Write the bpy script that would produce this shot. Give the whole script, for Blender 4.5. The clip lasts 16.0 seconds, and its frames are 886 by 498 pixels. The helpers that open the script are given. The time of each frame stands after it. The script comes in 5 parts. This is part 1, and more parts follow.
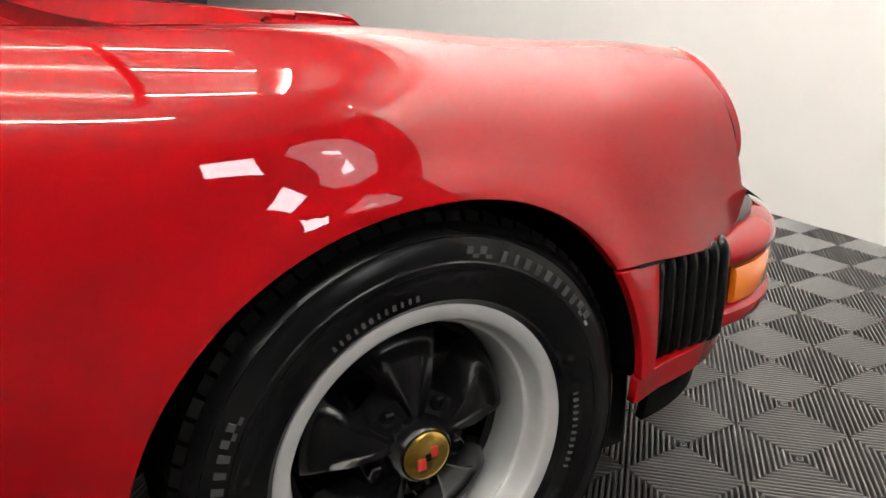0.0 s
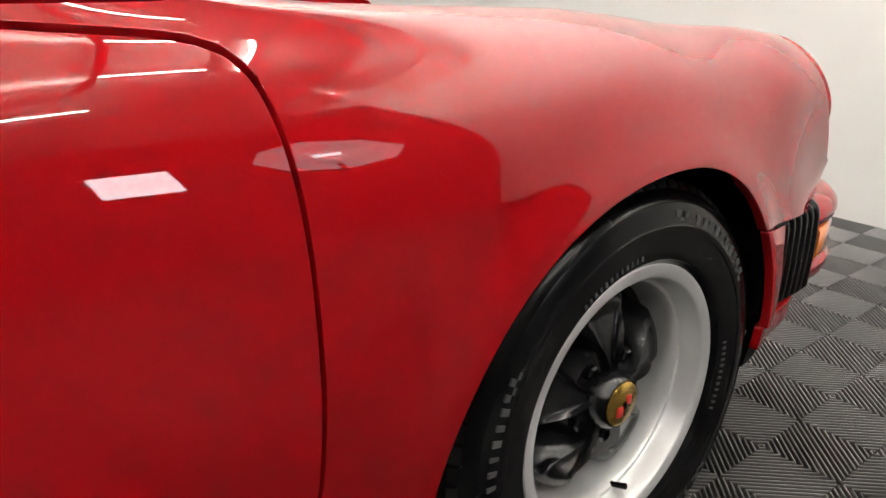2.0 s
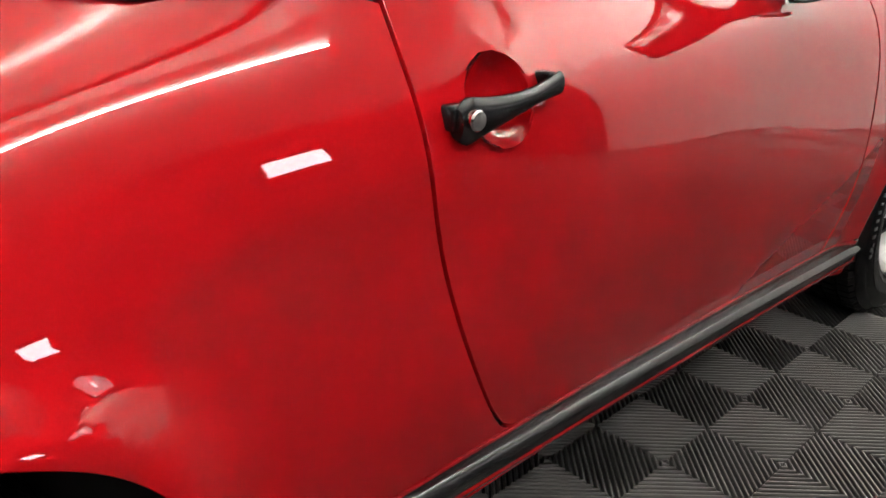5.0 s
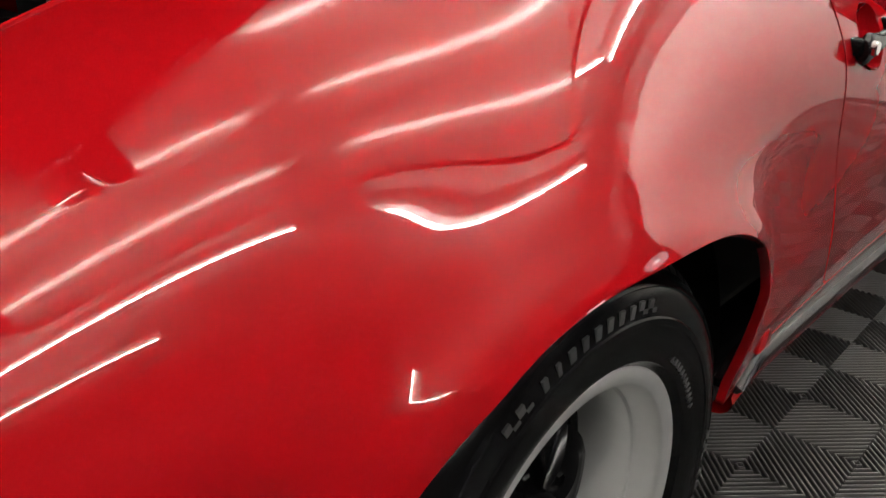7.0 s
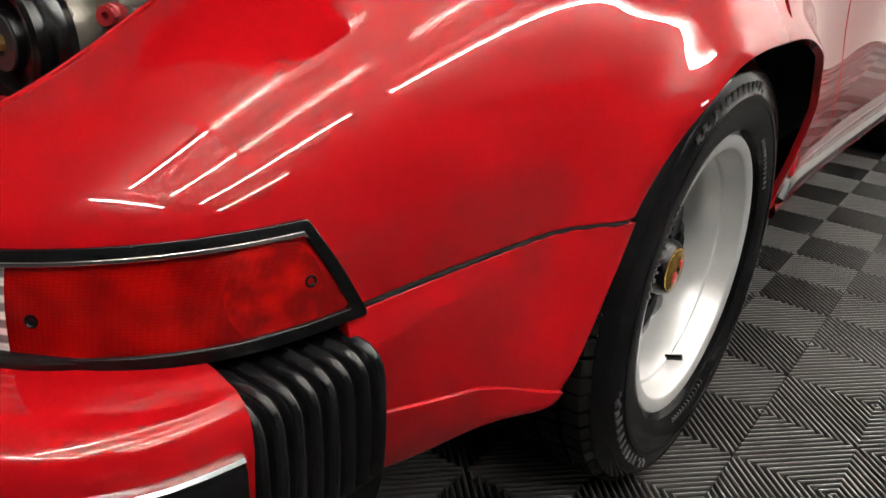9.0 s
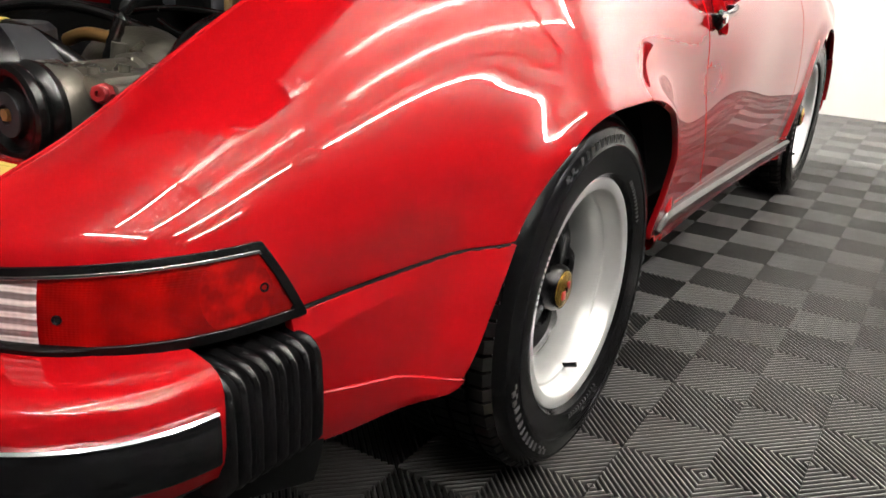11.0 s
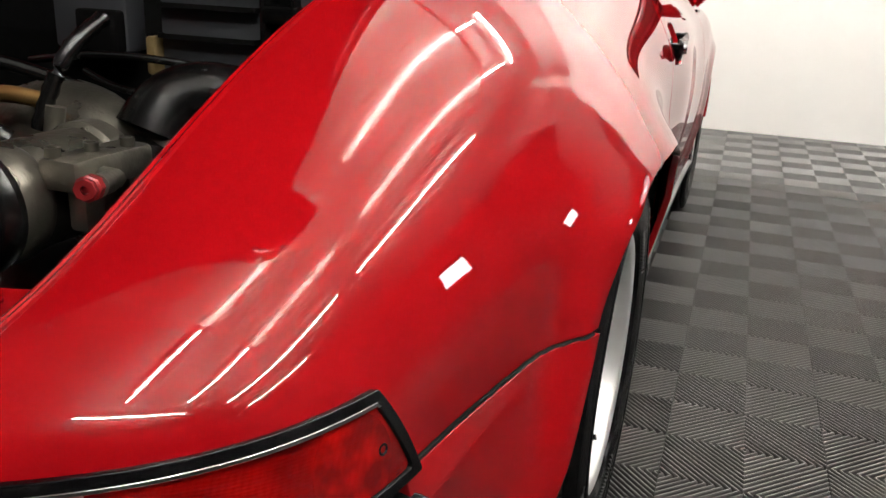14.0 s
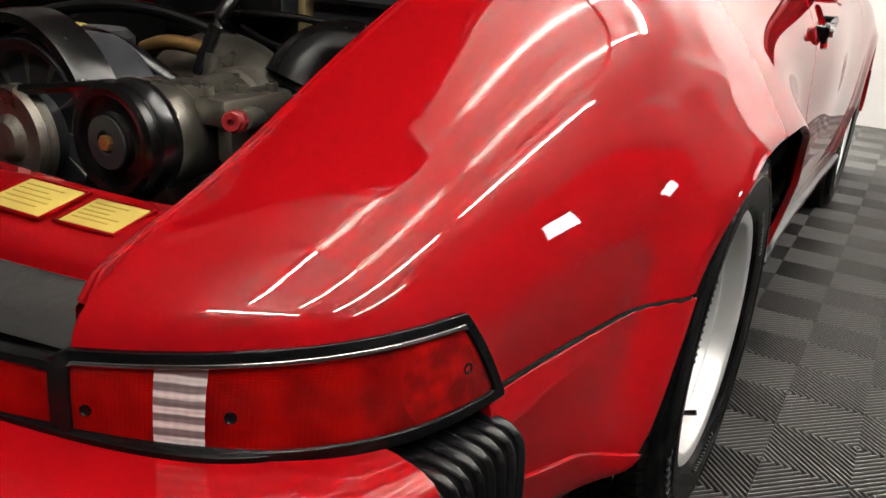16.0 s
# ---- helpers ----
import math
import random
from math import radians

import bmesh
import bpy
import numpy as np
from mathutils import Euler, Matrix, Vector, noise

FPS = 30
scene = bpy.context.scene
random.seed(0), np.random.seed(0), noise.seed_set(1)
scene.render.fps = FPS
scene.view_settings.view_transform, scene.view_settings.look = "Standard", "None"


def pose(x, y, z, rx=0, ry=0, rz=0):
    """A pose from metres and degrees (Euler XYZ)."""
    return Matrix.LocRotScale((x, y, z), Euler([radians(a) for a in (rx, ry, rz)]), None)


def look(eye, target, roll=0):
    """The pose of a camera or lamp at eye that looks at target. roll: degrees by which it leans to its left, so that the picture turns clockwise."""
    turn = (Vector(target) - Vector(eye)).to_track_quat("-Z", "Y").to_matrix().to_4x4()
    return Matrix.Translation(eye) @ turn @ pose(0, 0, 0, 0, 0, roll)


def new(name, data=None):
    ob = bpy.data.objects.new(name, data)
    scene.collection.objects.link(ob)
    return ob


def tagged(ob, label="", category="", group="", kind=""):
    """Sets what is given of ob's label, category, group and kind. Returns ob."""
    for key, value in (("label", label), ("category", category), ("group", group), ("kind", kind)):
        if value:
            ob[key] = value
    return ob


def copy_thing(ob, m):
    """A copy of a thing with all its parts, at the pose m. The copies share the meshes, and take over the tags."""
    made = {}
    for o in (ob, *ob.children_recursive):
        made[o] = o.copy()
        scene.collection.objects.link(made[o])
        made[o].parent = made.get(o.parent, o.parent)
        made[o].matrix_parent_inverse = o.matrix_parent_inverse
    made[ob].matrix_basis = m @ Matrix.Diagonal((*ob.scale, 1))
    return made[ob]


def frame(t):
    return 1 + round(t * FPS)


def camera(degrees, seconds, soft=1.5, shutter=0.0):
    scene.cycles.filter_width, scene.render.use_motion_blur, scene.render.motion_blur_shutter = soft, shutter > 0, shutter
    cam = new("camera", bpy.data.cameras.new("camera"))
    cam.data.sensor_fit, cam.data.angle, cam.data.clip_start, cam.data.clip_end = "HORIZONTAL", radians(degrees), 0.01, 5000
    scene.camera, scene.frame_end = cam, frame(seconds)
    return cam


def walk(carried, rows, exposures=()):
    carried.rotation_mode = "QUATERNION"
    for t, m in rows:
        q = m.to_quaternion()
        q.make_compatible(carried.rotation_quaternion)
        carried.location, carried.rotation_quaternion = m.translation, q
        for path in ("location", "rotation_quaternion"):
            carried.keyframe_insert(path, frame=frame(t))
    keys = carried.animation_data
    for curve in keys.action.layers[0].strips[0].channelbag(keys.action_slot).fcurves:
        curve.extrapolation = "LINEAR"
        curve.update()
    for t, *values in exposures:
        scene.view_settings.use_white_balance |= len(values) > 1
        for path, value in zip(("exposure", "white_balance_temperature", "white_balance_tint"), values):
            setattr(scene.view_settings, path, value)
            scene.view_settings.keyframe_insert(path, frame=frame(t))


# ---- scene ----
cam = camera(57.0, 16.0)
METRES, EYE, TILT, LEAN, TURN = 8.0, 1.5, 0.0, 0.0, 0.0
PATH = [
    (0, (1.55, 1.836, 0.891), (-0.077, 2.802, 0.243), -0.3),
    (0.5, (1.467, 1.9, 0.878), (-0.109, 2.948, 0.234), -1.2),
    (1, (1.373, 1.786, 0.891), (-0.11, 2.953, 0.229), -1.6),
    (1.5, (1.338, 1.618, 0.887), (-0.092, 2.843, 0.212), 0.4),
    (2, (1.347, 1.421, 0.892), (-0.06, 2.668, 0.211), 1.4),
    (2.5, (1.336, 1.198, 0.899), (-0.02, 2.487, 0.191), 2.1),
    (3, (1.34, 0.988, 0.897), (0.015, 2.307, 0.188), 2.2),
    (3.2, (1.351, 0.895, 0.895), (0.024, 2.216, 0.193), 2.1),
    (5.3, (1.289, 0.017, 0.935), (-0.013, 1.312, 0.144), 1.4),
    (5.5, (1.267, -0.052, 0.935), (-0.042, 1.239, 0.147), 1.0),
    (6, (1.204, -0.23, 0.938), (-0.092, 1.064, 0.134), 0.8),
    (6.5, (1.156, -0.406, 0.923), (-0.099, 0.926, 0.117), 0.9),
    (7, (1.127, -0.577, 0.93), (-0.093, 0.791, 0.131), 1.2),
    (7.5, (1.074, -0.705, 0.891), (-0.102, 0.694, 0.08), 2.1),
    (8, (1.023, -0.866, 0.879), (-0.064, 0.572, 0.014), 3.0),
    (8.5, (1.041, -0.976, 0.835), (-0.003, 0.494, -0.031), 3.2),
    (9, (1.12, -1.077, 0.802), (0.056, 0.409, -0.011), 3.0),
    (9.5, (1.187, -1.135, 0.789), (0.099, 0.368, 0.044), 2.8),
    (10, (1.255, -1.169, 0.834), (0.191, 0.372, 0.133), 2.2),
    (10.2, (1.279, -1.19, 0.846), (0.239, 0.37, 0.149), 2.0),
    (12.3, (1.272, -1.276, 0.865), (0.323, 0.355, 0.2), 3.1),
    (12.5, (1.247, -1.233, 0.875), (0.304, 0.4, 0.208), 2.7),
    (13, (1.162, -1.181, 0.88), (0.272, 0.483, 0.219), 2.9),
    (13.5, (1.029, -1.186, 0.868), (0.267, 0.545, 0.217), 3.1),
    (14, (0.928, -1.186, 0.869), (0.302, 0.605, 0.237), 2.7),
    (14.5, (0.882, -1.189, 0.856), (0.319, 0.631, 0.247), 2.5),
    (15, (0.886, -1.196, 0.856), (0.295, 0.614, 0.242), 2.6),
    (15.5, (0.944, -1.216, 0.863), (0.19, 0.521, 0.218), 3.2),
    (16, (0.987, -1.235, 0.853), (0.072, 0.406, 0.166), 4.0),
]
EXPOSURES = [(0, -0.25), (0.5, -0.4), (1.5, -0.55), (3.0, -0.2), (5.5, -0.1), (7.0, -0.6), (8.0, -0.65), (9.0, -0.1), (10.0, 0.2), (12.5, 0.2), (13.5, -0.15), (14.5, -0.3), (15.0, -0.3), (16.0, -0.25)]
walk(cam, [(t, look(eye, target, roll)) for t, eye, target, roll in PATH], exposures=EXPOSURES)

# ---- world and lamps ----
world = bpy.data.worlds.new("room_air")
scene.world = world
world.use_nodes = True
world.node_tree.nodes["Background"].inputs[0].default_value = (0.6, 0.62, 0.65, 1)
world.node_tree.nodes["Background"].inputs[1].default_value = 0.02


# ---- materials ----
def mat(name, base, rough=0.5, metal=0.0, coat=0.0, grain=0.0, scale=40.0, bump=0.0, bscale=200.0, spec=0.5):
    """A Principled material with a two-scale tone variation and fine relief."""
    m = bpy.data.materials.new(name)
    m.use_nodes = True
    nt = m.node_tree
    b = nt.nodes["Principled BSDF"]
    b.inputs["Base Color"].default_value = (*base, 1)
    b.inputs["Roughness"].default_value = rough
    b.inputs["Metallic"].default_value = metal
    b.inputs["Coat Weight"].default_value = coat
    b.inputs["Coat Roughness"].default_value = 0.02
    b.inputs["Specular IOR Level"].default_value = spec
    if grain or bump:
        tc = nt.nodes.new("ShaderNodeTexCoord")
    if grain:
        n1, n2 = nt.nodes.new("ShaderNodeTexNoise"), nt.nodes.new("ShaderNodeTexNoise")
        n1.inputs["Scale"].default_value, n2.inputs["Scale"].default_value = scale, scale * 0.12
        n1.inputs["Detail"].default_value = 6
        add = nt.nodes.new("ShaderNodeMath")
        add.operation = "ADD"
        rng = nt.nodes.new("ShaderNodeMapRange")
        rng.inputs["From Min"].default_value, rng.inputs["From Max"].default_value = 0.6, 1.4
        rng.inputs["To Min"].default_value, rng.inputs["To Max"].default_value = 1 - grain, 1 + grain
        mul = nt.nodes.new("ShaderNodeVectorMath")
        mul.operation = "SCALE"
        mul.inputs[0].default_value = base
        for n in (n1, n2):
            nt.links.new(tc.outputs["Object"], n.inputs["Vector"])
        nt.links.new(n1.outputs["Fac"], add.inputs[0])
        nt.links.new(n2.outputs["Fac"], add.inputs[1])
        nt.links.new(add.outputs[0], rng.inputs["Value"])
        nt.links.new(rng.outputs[0], mul.inputs["Scale"])
        nt.links.new(mul.outputs[0], b.inputs["Base Color"])
        rr = nt.nodes.new("ShaderNodeMapRange")
        rr.inputs["From Min"].default_value, rr.inputs["From Max"].default_value = 0.3, 0.7
        rr.inputs["To Min"].default_value = max(0.0, rough - 0.12 * grain * 3)
        rr.inputs["To Max"].default_value = min(1.0, rough + 0.12 * grain * 3)
        nt.links.new(n1.outputs["Fac"], rr.inputs["Value"])
        nt.links.new(rr.outputs[0], b.inputs["Roughness"])
    if bump:
        n3, bp = nt.nodes.new("ShaderNodeTexNoise"), nt.nodes.new("ShaderNodeBump")
        n3.inputs["Scale"].default_value = bscale
        bp.inputs["Strength"].default_value, bp.inputs["Distance"].default_value = bump, 0.002
        nt.links.new(tc.outputs["Object"], n3.inputs["Vector"])
        nt.links.new(n3.outputs["Fac"], bp.inputs["Height"])
        nt.links.new(bp.outputs[0], b.inputs["Normal"])
    return m


def glow(name, colour, strength):
    m = bpy.data.materials.new(name)
    m.use_nodes = True
    b = m.node_tree.nodes["Principled BSDF"]
    b.inputs["Base Color"].default_value = (0.8, 0.8, 0.8, 1)
    b.inputs["Emission Color"].default_value = (*colour, 1)
    b.inputs["Emission Strength"].default_value = strength
    return m


def clear(name, colour, rough=0.02):
    m = bpy.data.materials.new(name)
    m.use_nodes = True
    b = m.node_tree.nodes["Principled BSDF"]
    b.inputs["Base Color"].default_value = (*colour, 1)
    b.inputs["Roughness"].default_value = rough
    b.inputs["Transmission Weight"].default_value = 1.0
    b.inputs["IOR"].default_value = 1.45
    return m


RED = mat("red_paint", (0.28, 0.0028, 0.0050), 0.6, 0.0, 1.0, 0.03, 30, spec=0.0)
BLACK_TRIM = mat("black_rubber_trim", (0.004, 0.004, 0.0043), 0.22, 0, 0, 0.06, 12, spec=0.22)
RUBBER = mat("tyre_rubber", (0.0045, 0.0045, 0.0048), 0.17, 0, 0, 0.10, 60, 0.05, 700, spec=0.13)
TREAD = mat("tread_rubber", (0.009, 0.0088, 0.0085), 0.45, 0, 0, 0.3, 80, 0.15, 400, spec=0.13)
ALLOY = mat("silver_alloy", (0.82, 0.82, 0.81), 0.40, 0.55, 0, 0.04, 50)
SPOKE = mat("satin_black_spoke", (0.004, 0.004, 0.0045), 0.20, 0, 0.0, 0.1, 60, 0.03, 400, spec=0.32)
GOLD = mat("gold_cap", (0.75, 0.48, 0.10), 0.25, 1.0, 0.3)
CAP_RED = mat("cap_enamel_red", (0.55, 0.04, 0.03), 0.3)
CHROME = mat("chrome", (0.75, 0.75, 0.75), 0.12, 1.0)
DARK = mat("underbody_black", (0.004, 0.004, 0.004), 0.9, 0, 0, 0.3, 30, spec=0.1)
GREY_STRIP = mat("sill_rubber", (0.007, 0.007, 0.0075), 0.2, 0, 0, 0.04, 50, 0.02, 600, spec=0.36)
ORANGE = mat("amber_lens", (0.9, 0.22, 0.01), 0.15, 0, 0.8)


def lens(name, dark, light, ribs, patch, bands=0):
    """Lens plastic with fine crossed ribs; the uneven glow of a reflector behind is painted into its colour."""
    m = mat(name, dark, 0.16, 0, 0.5, spec=0.2)
    nt = m.node_tree
    b = nt.nodes["Principled BSDF"]
    tc, n1, ramp, mixc = nt.nodes.new("ShaderNodeTexCoord"), nt.nodes.new("ShaderNodeTexNoise"), nt.nodes.new("ShaderNodeMapRange"), nt.nodes.new("ShaderNodeMix")
    mixc.data_type = "RGBA"
    n1.inputs["Scale"].default_value, n1.inputs["Detail"].default_value = patch, 2
    ramp.inputs["From Min"].default_value, ramp.inputs["From Max"].default_value = 0.38, 0.76
    mixc.inputs["A"].default_value, mixc.inputs["B"].default_value = (*dark, 1), (*light, 1)
    w1, w2, add, bp = nt.nodes.new("ShaderNodeTexWave"), nt.nodes.new("ShaderNodeTexWave"), nt.nodes.new("ShaderNodeMath"), nt.nodes.new("ShaderNodeBump")
    w1.bands_direction, w2.bands_direction = "Z", "X"
    w1.inputs["Scale"].default_value, w2.inputs["Scale"].default_value = ribs, ribs * 0.7
    for w, k in ((w1, 0), (w2, 1)):
        w.inputs["Distortion"].default_value = 0.4
        nt.links.new(tc.outputs["Object"], w.inputs["Vector"])
        nt.links.new(w.outputs["Fac"], add.inputs[k])
    bp.inputs["Strength"].default_value, bp.inputs["Distance"].default_value = 0.16, 0.002
    nt.links.new(tc.outputs["Object"], n1.inputs["Vector"])
    source = n1
    # bands paint the bright and dim rows of a clear lens's ribs
    if bands:
        source = nt.nodes.new("ShaderNodeTexWave")
        source.bands_direction = "Z"
        source.inputs["Scale"].default_value, source.inputs["Distortion"].default_value = bands, 1.2
        nt.links.new(tc.outputs["Object"], source.inputs["Vector"])
    nt.links.new(source.outputs["Fac"], ramp.inputs["Value"])
    nt.links.new(ramp.outputs[0], mixc.inputs["Factor"])
    nt.links.new(mixc.outputs["Result"], b.inputs["Base Color"])
    nt.links.new(add.outputs[0], bp.inputs["Height"])
    nt.links.new(bp.outputs[0], b.inputs["Normal"])
    return m


TAIL_RED = lens("tail_lens_red", (0.11, 0.0005, 0.0006), (0.36, 0.003, 0.002), 120, 15)
REFLEX_RED = lens("reflex_lens_red", (0.14, 0.0008, 0.0008), (0.36, 0.003, 0.002), 170, 40)
TAIL_CLEAR = lens("reverse_lens_clear", (0.22, 0.17, 0.17), (0.80, 0.72, 0.70), 60, 25, 24)
GLASS = clear("window_glass", (0.75, 0.8, 0.78))
WALL = mat("white_wall_paint", (0.88, 0.87, 0.84), 0.6, 0, 0, 0.03, 6, 0.05, 120)
DARKWALL = mat("grey_wall_paint", (0.03, 0.03, 0.032), 0.7, 0, 0, 0.1, 6)
CEIL = mat("ceiling_board", (0.70, 0.69, 0.67), 0.8, 0, 0, 0.08, 8)
TILE = mat("floor_tile_plastic", (0.055, 0.0525, 0.0505), 0.36, 0, 0, 0.15, 20, 0.05, 300)
TILE_GAP = mat("floor_underside", (0.006, 0.006, 0.006), 0.9)
TUBE = glow("tube_light", (1.0, 0.96, 0.9), 240.0)
WALL_FILL = glow("wall_fill_tube", (1.0, 0.96, 0.9), 700.0)
PANEL_LIGHT = glow("soft_panel", (1.0, 0.97, 1.0), 22.0)
CANOPY = glow("lit_canopy", (1.0, 0.93, 0.97), 1.7)


def sheet(name, colour, through_share):
    """Cloudy film that lets light through softly."""
    m = bpy.data.materials.new(name)
    m.use_nodes = True
    nt = m.node_tree
    nt.nodes.remove(nt.nodes["Principled BSDF"])
    a, b, mixs = nt.nodes.new("ShaderNodeBsdfDiffuse"), nt.nodes.new("ShaderNodeBsdfTranslucent"), nt.nodes.new("ShaderNodeMixShader")
    a.inputs["Color"].default_value = b.inputs["Color"].default_value = (*colour, 1)
    mixs.inputs["Fac"].default_value = through_share
    nt.links.new(a.outputs[0], mixs.inputs[1])
    nt.links.new(b.outputs[0], mixs.inputs[2])
    nt.links.new(mixs.outputs[0], nt.nodes["Material Output"].inputs["Surface"])
    return m


SHEET = sheet("cloudy_film", (0.94, 0.93, 0.90), 0.75)
ENGINE = mat("cast_aluminium", (0.18, 0.168, 0.14), 0.36, 0.8, 0, 0.4, 14, 0.5, 130)
ENGINE_BLACK = mat("engine_black_plastic", (0.004, 0.004, 0.004), 0.26, 0, 0, 0.04, 40)
WORN_RUBBER = mat("worn_seal_rubber", (0.020, 0.019, 0.018), 0.5, 0, 0, 0.6, 25, 0.3, 120)
PANEL_GREY = mat("relay_panel_grey", (0.05, 0.053, 0.06), 0.55, 0, 0, 0.15, 20)
TAN = mat("tan_bracket", (0.17, 0.12, 0.05), 0.6, 0, 0, 0.2, 40)
DUST_CAP = mat("red_cap_plastic", (0.20, 0.010, 0.012), 0.35, 0, 0, 0.15, 60)
ENGINE_GREY = mat("engine_grey_sheet", (0.022, 0.023, 0.026), 0.5, 0, 0, 0.3, 30)
BRASS = mat("brass_fitting", (0.55, 0.33, 0.12), 0.4, 0.9)
STICKER = mat("yellow_sticker", (0.62, 0.47, 0.11), 0.5, 0, 0, 0.12, 40)
INK = mat("sticker_ink", (0.42, 0.31, 0.05), 0.6)
SEAT = mat("cabin_dark_cloth", (0.012, 0.011, 0.011), 0.9)


# ---- mesh helpers ----
def mesh_ob(name, verts, faces, material, parent=None, label="", smooth=True, normals=None):
    me = bpy.data.meshes.new(name)
    me.from_pydata([tuple(v) for v in verts], [], faces)
    me.update()
    if material:
        me.materials.append(material)
    if smooth:
        me.polygons.foreach_set("use_smooth", [True] * len(me.polygons))
    if normals is not None:
        me.normals_split_custom_set_from_vertices([tuple(n) for n in normals])
    ob = new(name, me)
    if parent:
        ob.parent = parent
    if label:
        ob["label"] = label
    return ob


def part(name, bm, material, parent=None, label="", smooth=True, angle=35):
    """A bmesh as one mesh object under a thing or a part."""
    bmesh.ops.recalc_face_normals(bm, faces=bm.faces[:])
    me = bpy.data.meshes.new(name)
    if smooth:
        for f in bm.faces:
            f.smooth = True
        for e in bm.edges:
            if len(e.link_faces) == 2 and e.calc_face_angle(0) > radians(angle):
                e.smooth = False
    bm.to_mesh(me)
    bm.free()
    me.materials.append(material)
    ob = new(name, me)
    if parent:
        ob.parent = parent
    if label:
        ob["label"] = label
    return ob


def thing(name, label, category, group="", at=(0, 0, 0), kind=""):
    e = new(name)
    e.location = at
    e.empty_display_size = 0.1
    return tagged(e, label, category, group, kind)


def add_box(bm, size, centre, bevel=0.0, rot=None, seg=2):
    r = bmesh.ops.create_cube(bm, size=1.0)
    vs = r["verts"]
    m = Matrix.Translation(centre) @ (rot.to_4x4() if rot else Matrix.Identity(4)) @ Matrix.Diagonal((*size, 1))
    bmesh.ops.transform(bm, matrix=m, verts=vs)
    if bevel:
        es = list({e for v in vs for e in v.link_edges})
        bmesh.ops.bevel(bm, geom=es, offset=bevel, segments=seg, affect="EDGES", profile=0.5)
    return bm


def add_lathe(bm, profile, axis="x", centre=(0, 0, 0), n=64, closed=False, a0=0.0, a1=2 * math.pi):
    """Turn a profile of (radius, along) round an axis through centre."""
    full = abs(a1 - a0 - 2 * math.pi) < 1e-6
    cols = n if full else n + 1
    rings = []
    for i in range(cols):
        a = a0 + (a1 - a0) * i / n
        ring = []
        for r, h in profile:
            u, w = r * math.cos(a), r * math.sin(a)
            p = {"x": (h, u, w), "y": (u, h, w), "z": (u, w, h)}[axis]
            ring.append(bm.verts.new(Vector(p) + Vector(centre)))
        rings.append(ring)
    k = len(profile)
    for i in range(n):
        A, B = rings[i], rings[(i + 1) % cols]
        for j in range(k if closed else k - 1):
            q = [A[j], A[(j + 1) % k], B[(j + 1) % k], B[j]]
            try:
                bm.faces.new(q)
            except ValueError:
                pass
    bmesh.ops.remove_doubles(bm, verts=bm.verts[:], dist=1e-5)
    return bm


def add_tube(bm, points, radius, n=10, caps=True):
    """A round bar along a list of points."""
    pts = [Vector(p) for p in points]
    rings = []
    for i, p in enumerate(pts):
        d = (pts[min(i + 1, len(pts) - 1)] - pts[max(i - 1, 0)]).normalized()
        up = Vector((0, 0, 1)) if abs(d.z) < 0.9 else Vector((1, 0, 0))
        a = d.cross(up).normalized()
        b = d.cross(a)
        r = radius[i] if isinstance(radius, (list, tuple)) else radius
        rings.append([bm.verts.new(p + r * (math.cos(2 * math.pi * k / n) * a + math.sin(2 * math.pi * k / n) * b)) for k in range(n)])
    for A, B in zip(rings, rings[1:]):
        for k in range(n):
            bm.faces.new((A[k], A[(k + 1) % n], B[(k + 1) % n], B[k]))
    if caps:
        bm.faces.new(rings[0][::-1])
        bm.faces.new(rings[-1])
    return bm


def smooth_path(pts, n=24):
    """Points of a smooth curve through the given ones."""
    P = np.array(pts, float)
    t = np.r_[0, np.cumsum(np.linalg.norm(np.diff(P, axis=0), axis=1))]
    s = np.linspace(0, t[-1], n)
    return np.stack([cubic(t, P[:, k], s) for k in range(P.shape[1])], 1)


def cubic(x, y, xs):
    """Natural cubic spline through (x, y), taken at xs."""
    x, y, xs = np.asarray(x, float), np.asarray(y, float), np.asarray(xs, float)
    n = len(x)
    h = np.diff(x)
    A, r = np.eye(n), np.zeros(n)
    for i in range(1, n - 1):
        A[i, i - 1], A[i, i], A[i, i + 1] = h[i - 1], 2 * (h[i - 1] + h[i]), h[i]
        r[i] = 6 * ((y[i + 1] - y[i]) / h[i] - (y[i] - y[i - 1]) / h[i - 1])
    M = np.linalg.solve(A, r)
    i = np.clip(np.searchsorted(x, xs) - 1, 0, n - 2)
    a, b = (x[i + 1] - xs) / h[i], (xs - x[i]) / h[i]
    return a * y[i] + b * y[i + 1] + ((a**3 - a) * M[i] + (b**3 - b) * M[i + 1]) * h[i] ** 2 / 6


# ---- the room ----
ROOM = (-8.0, 5.4, -6.0, 4.45, 3.34)  # x from, x to, y from, y to, height


def slab(name, lo, hi, material, label, category):
    bm = bmesh.new()
    size = [b - a for a, b in zip(lo, hi)]
    add_box(bm, size, [(a + b) / 2 for a, b in zip(lo, hi)])
    return tagged(part(name, bm, material, smooth=False), label, category, kind="structure")


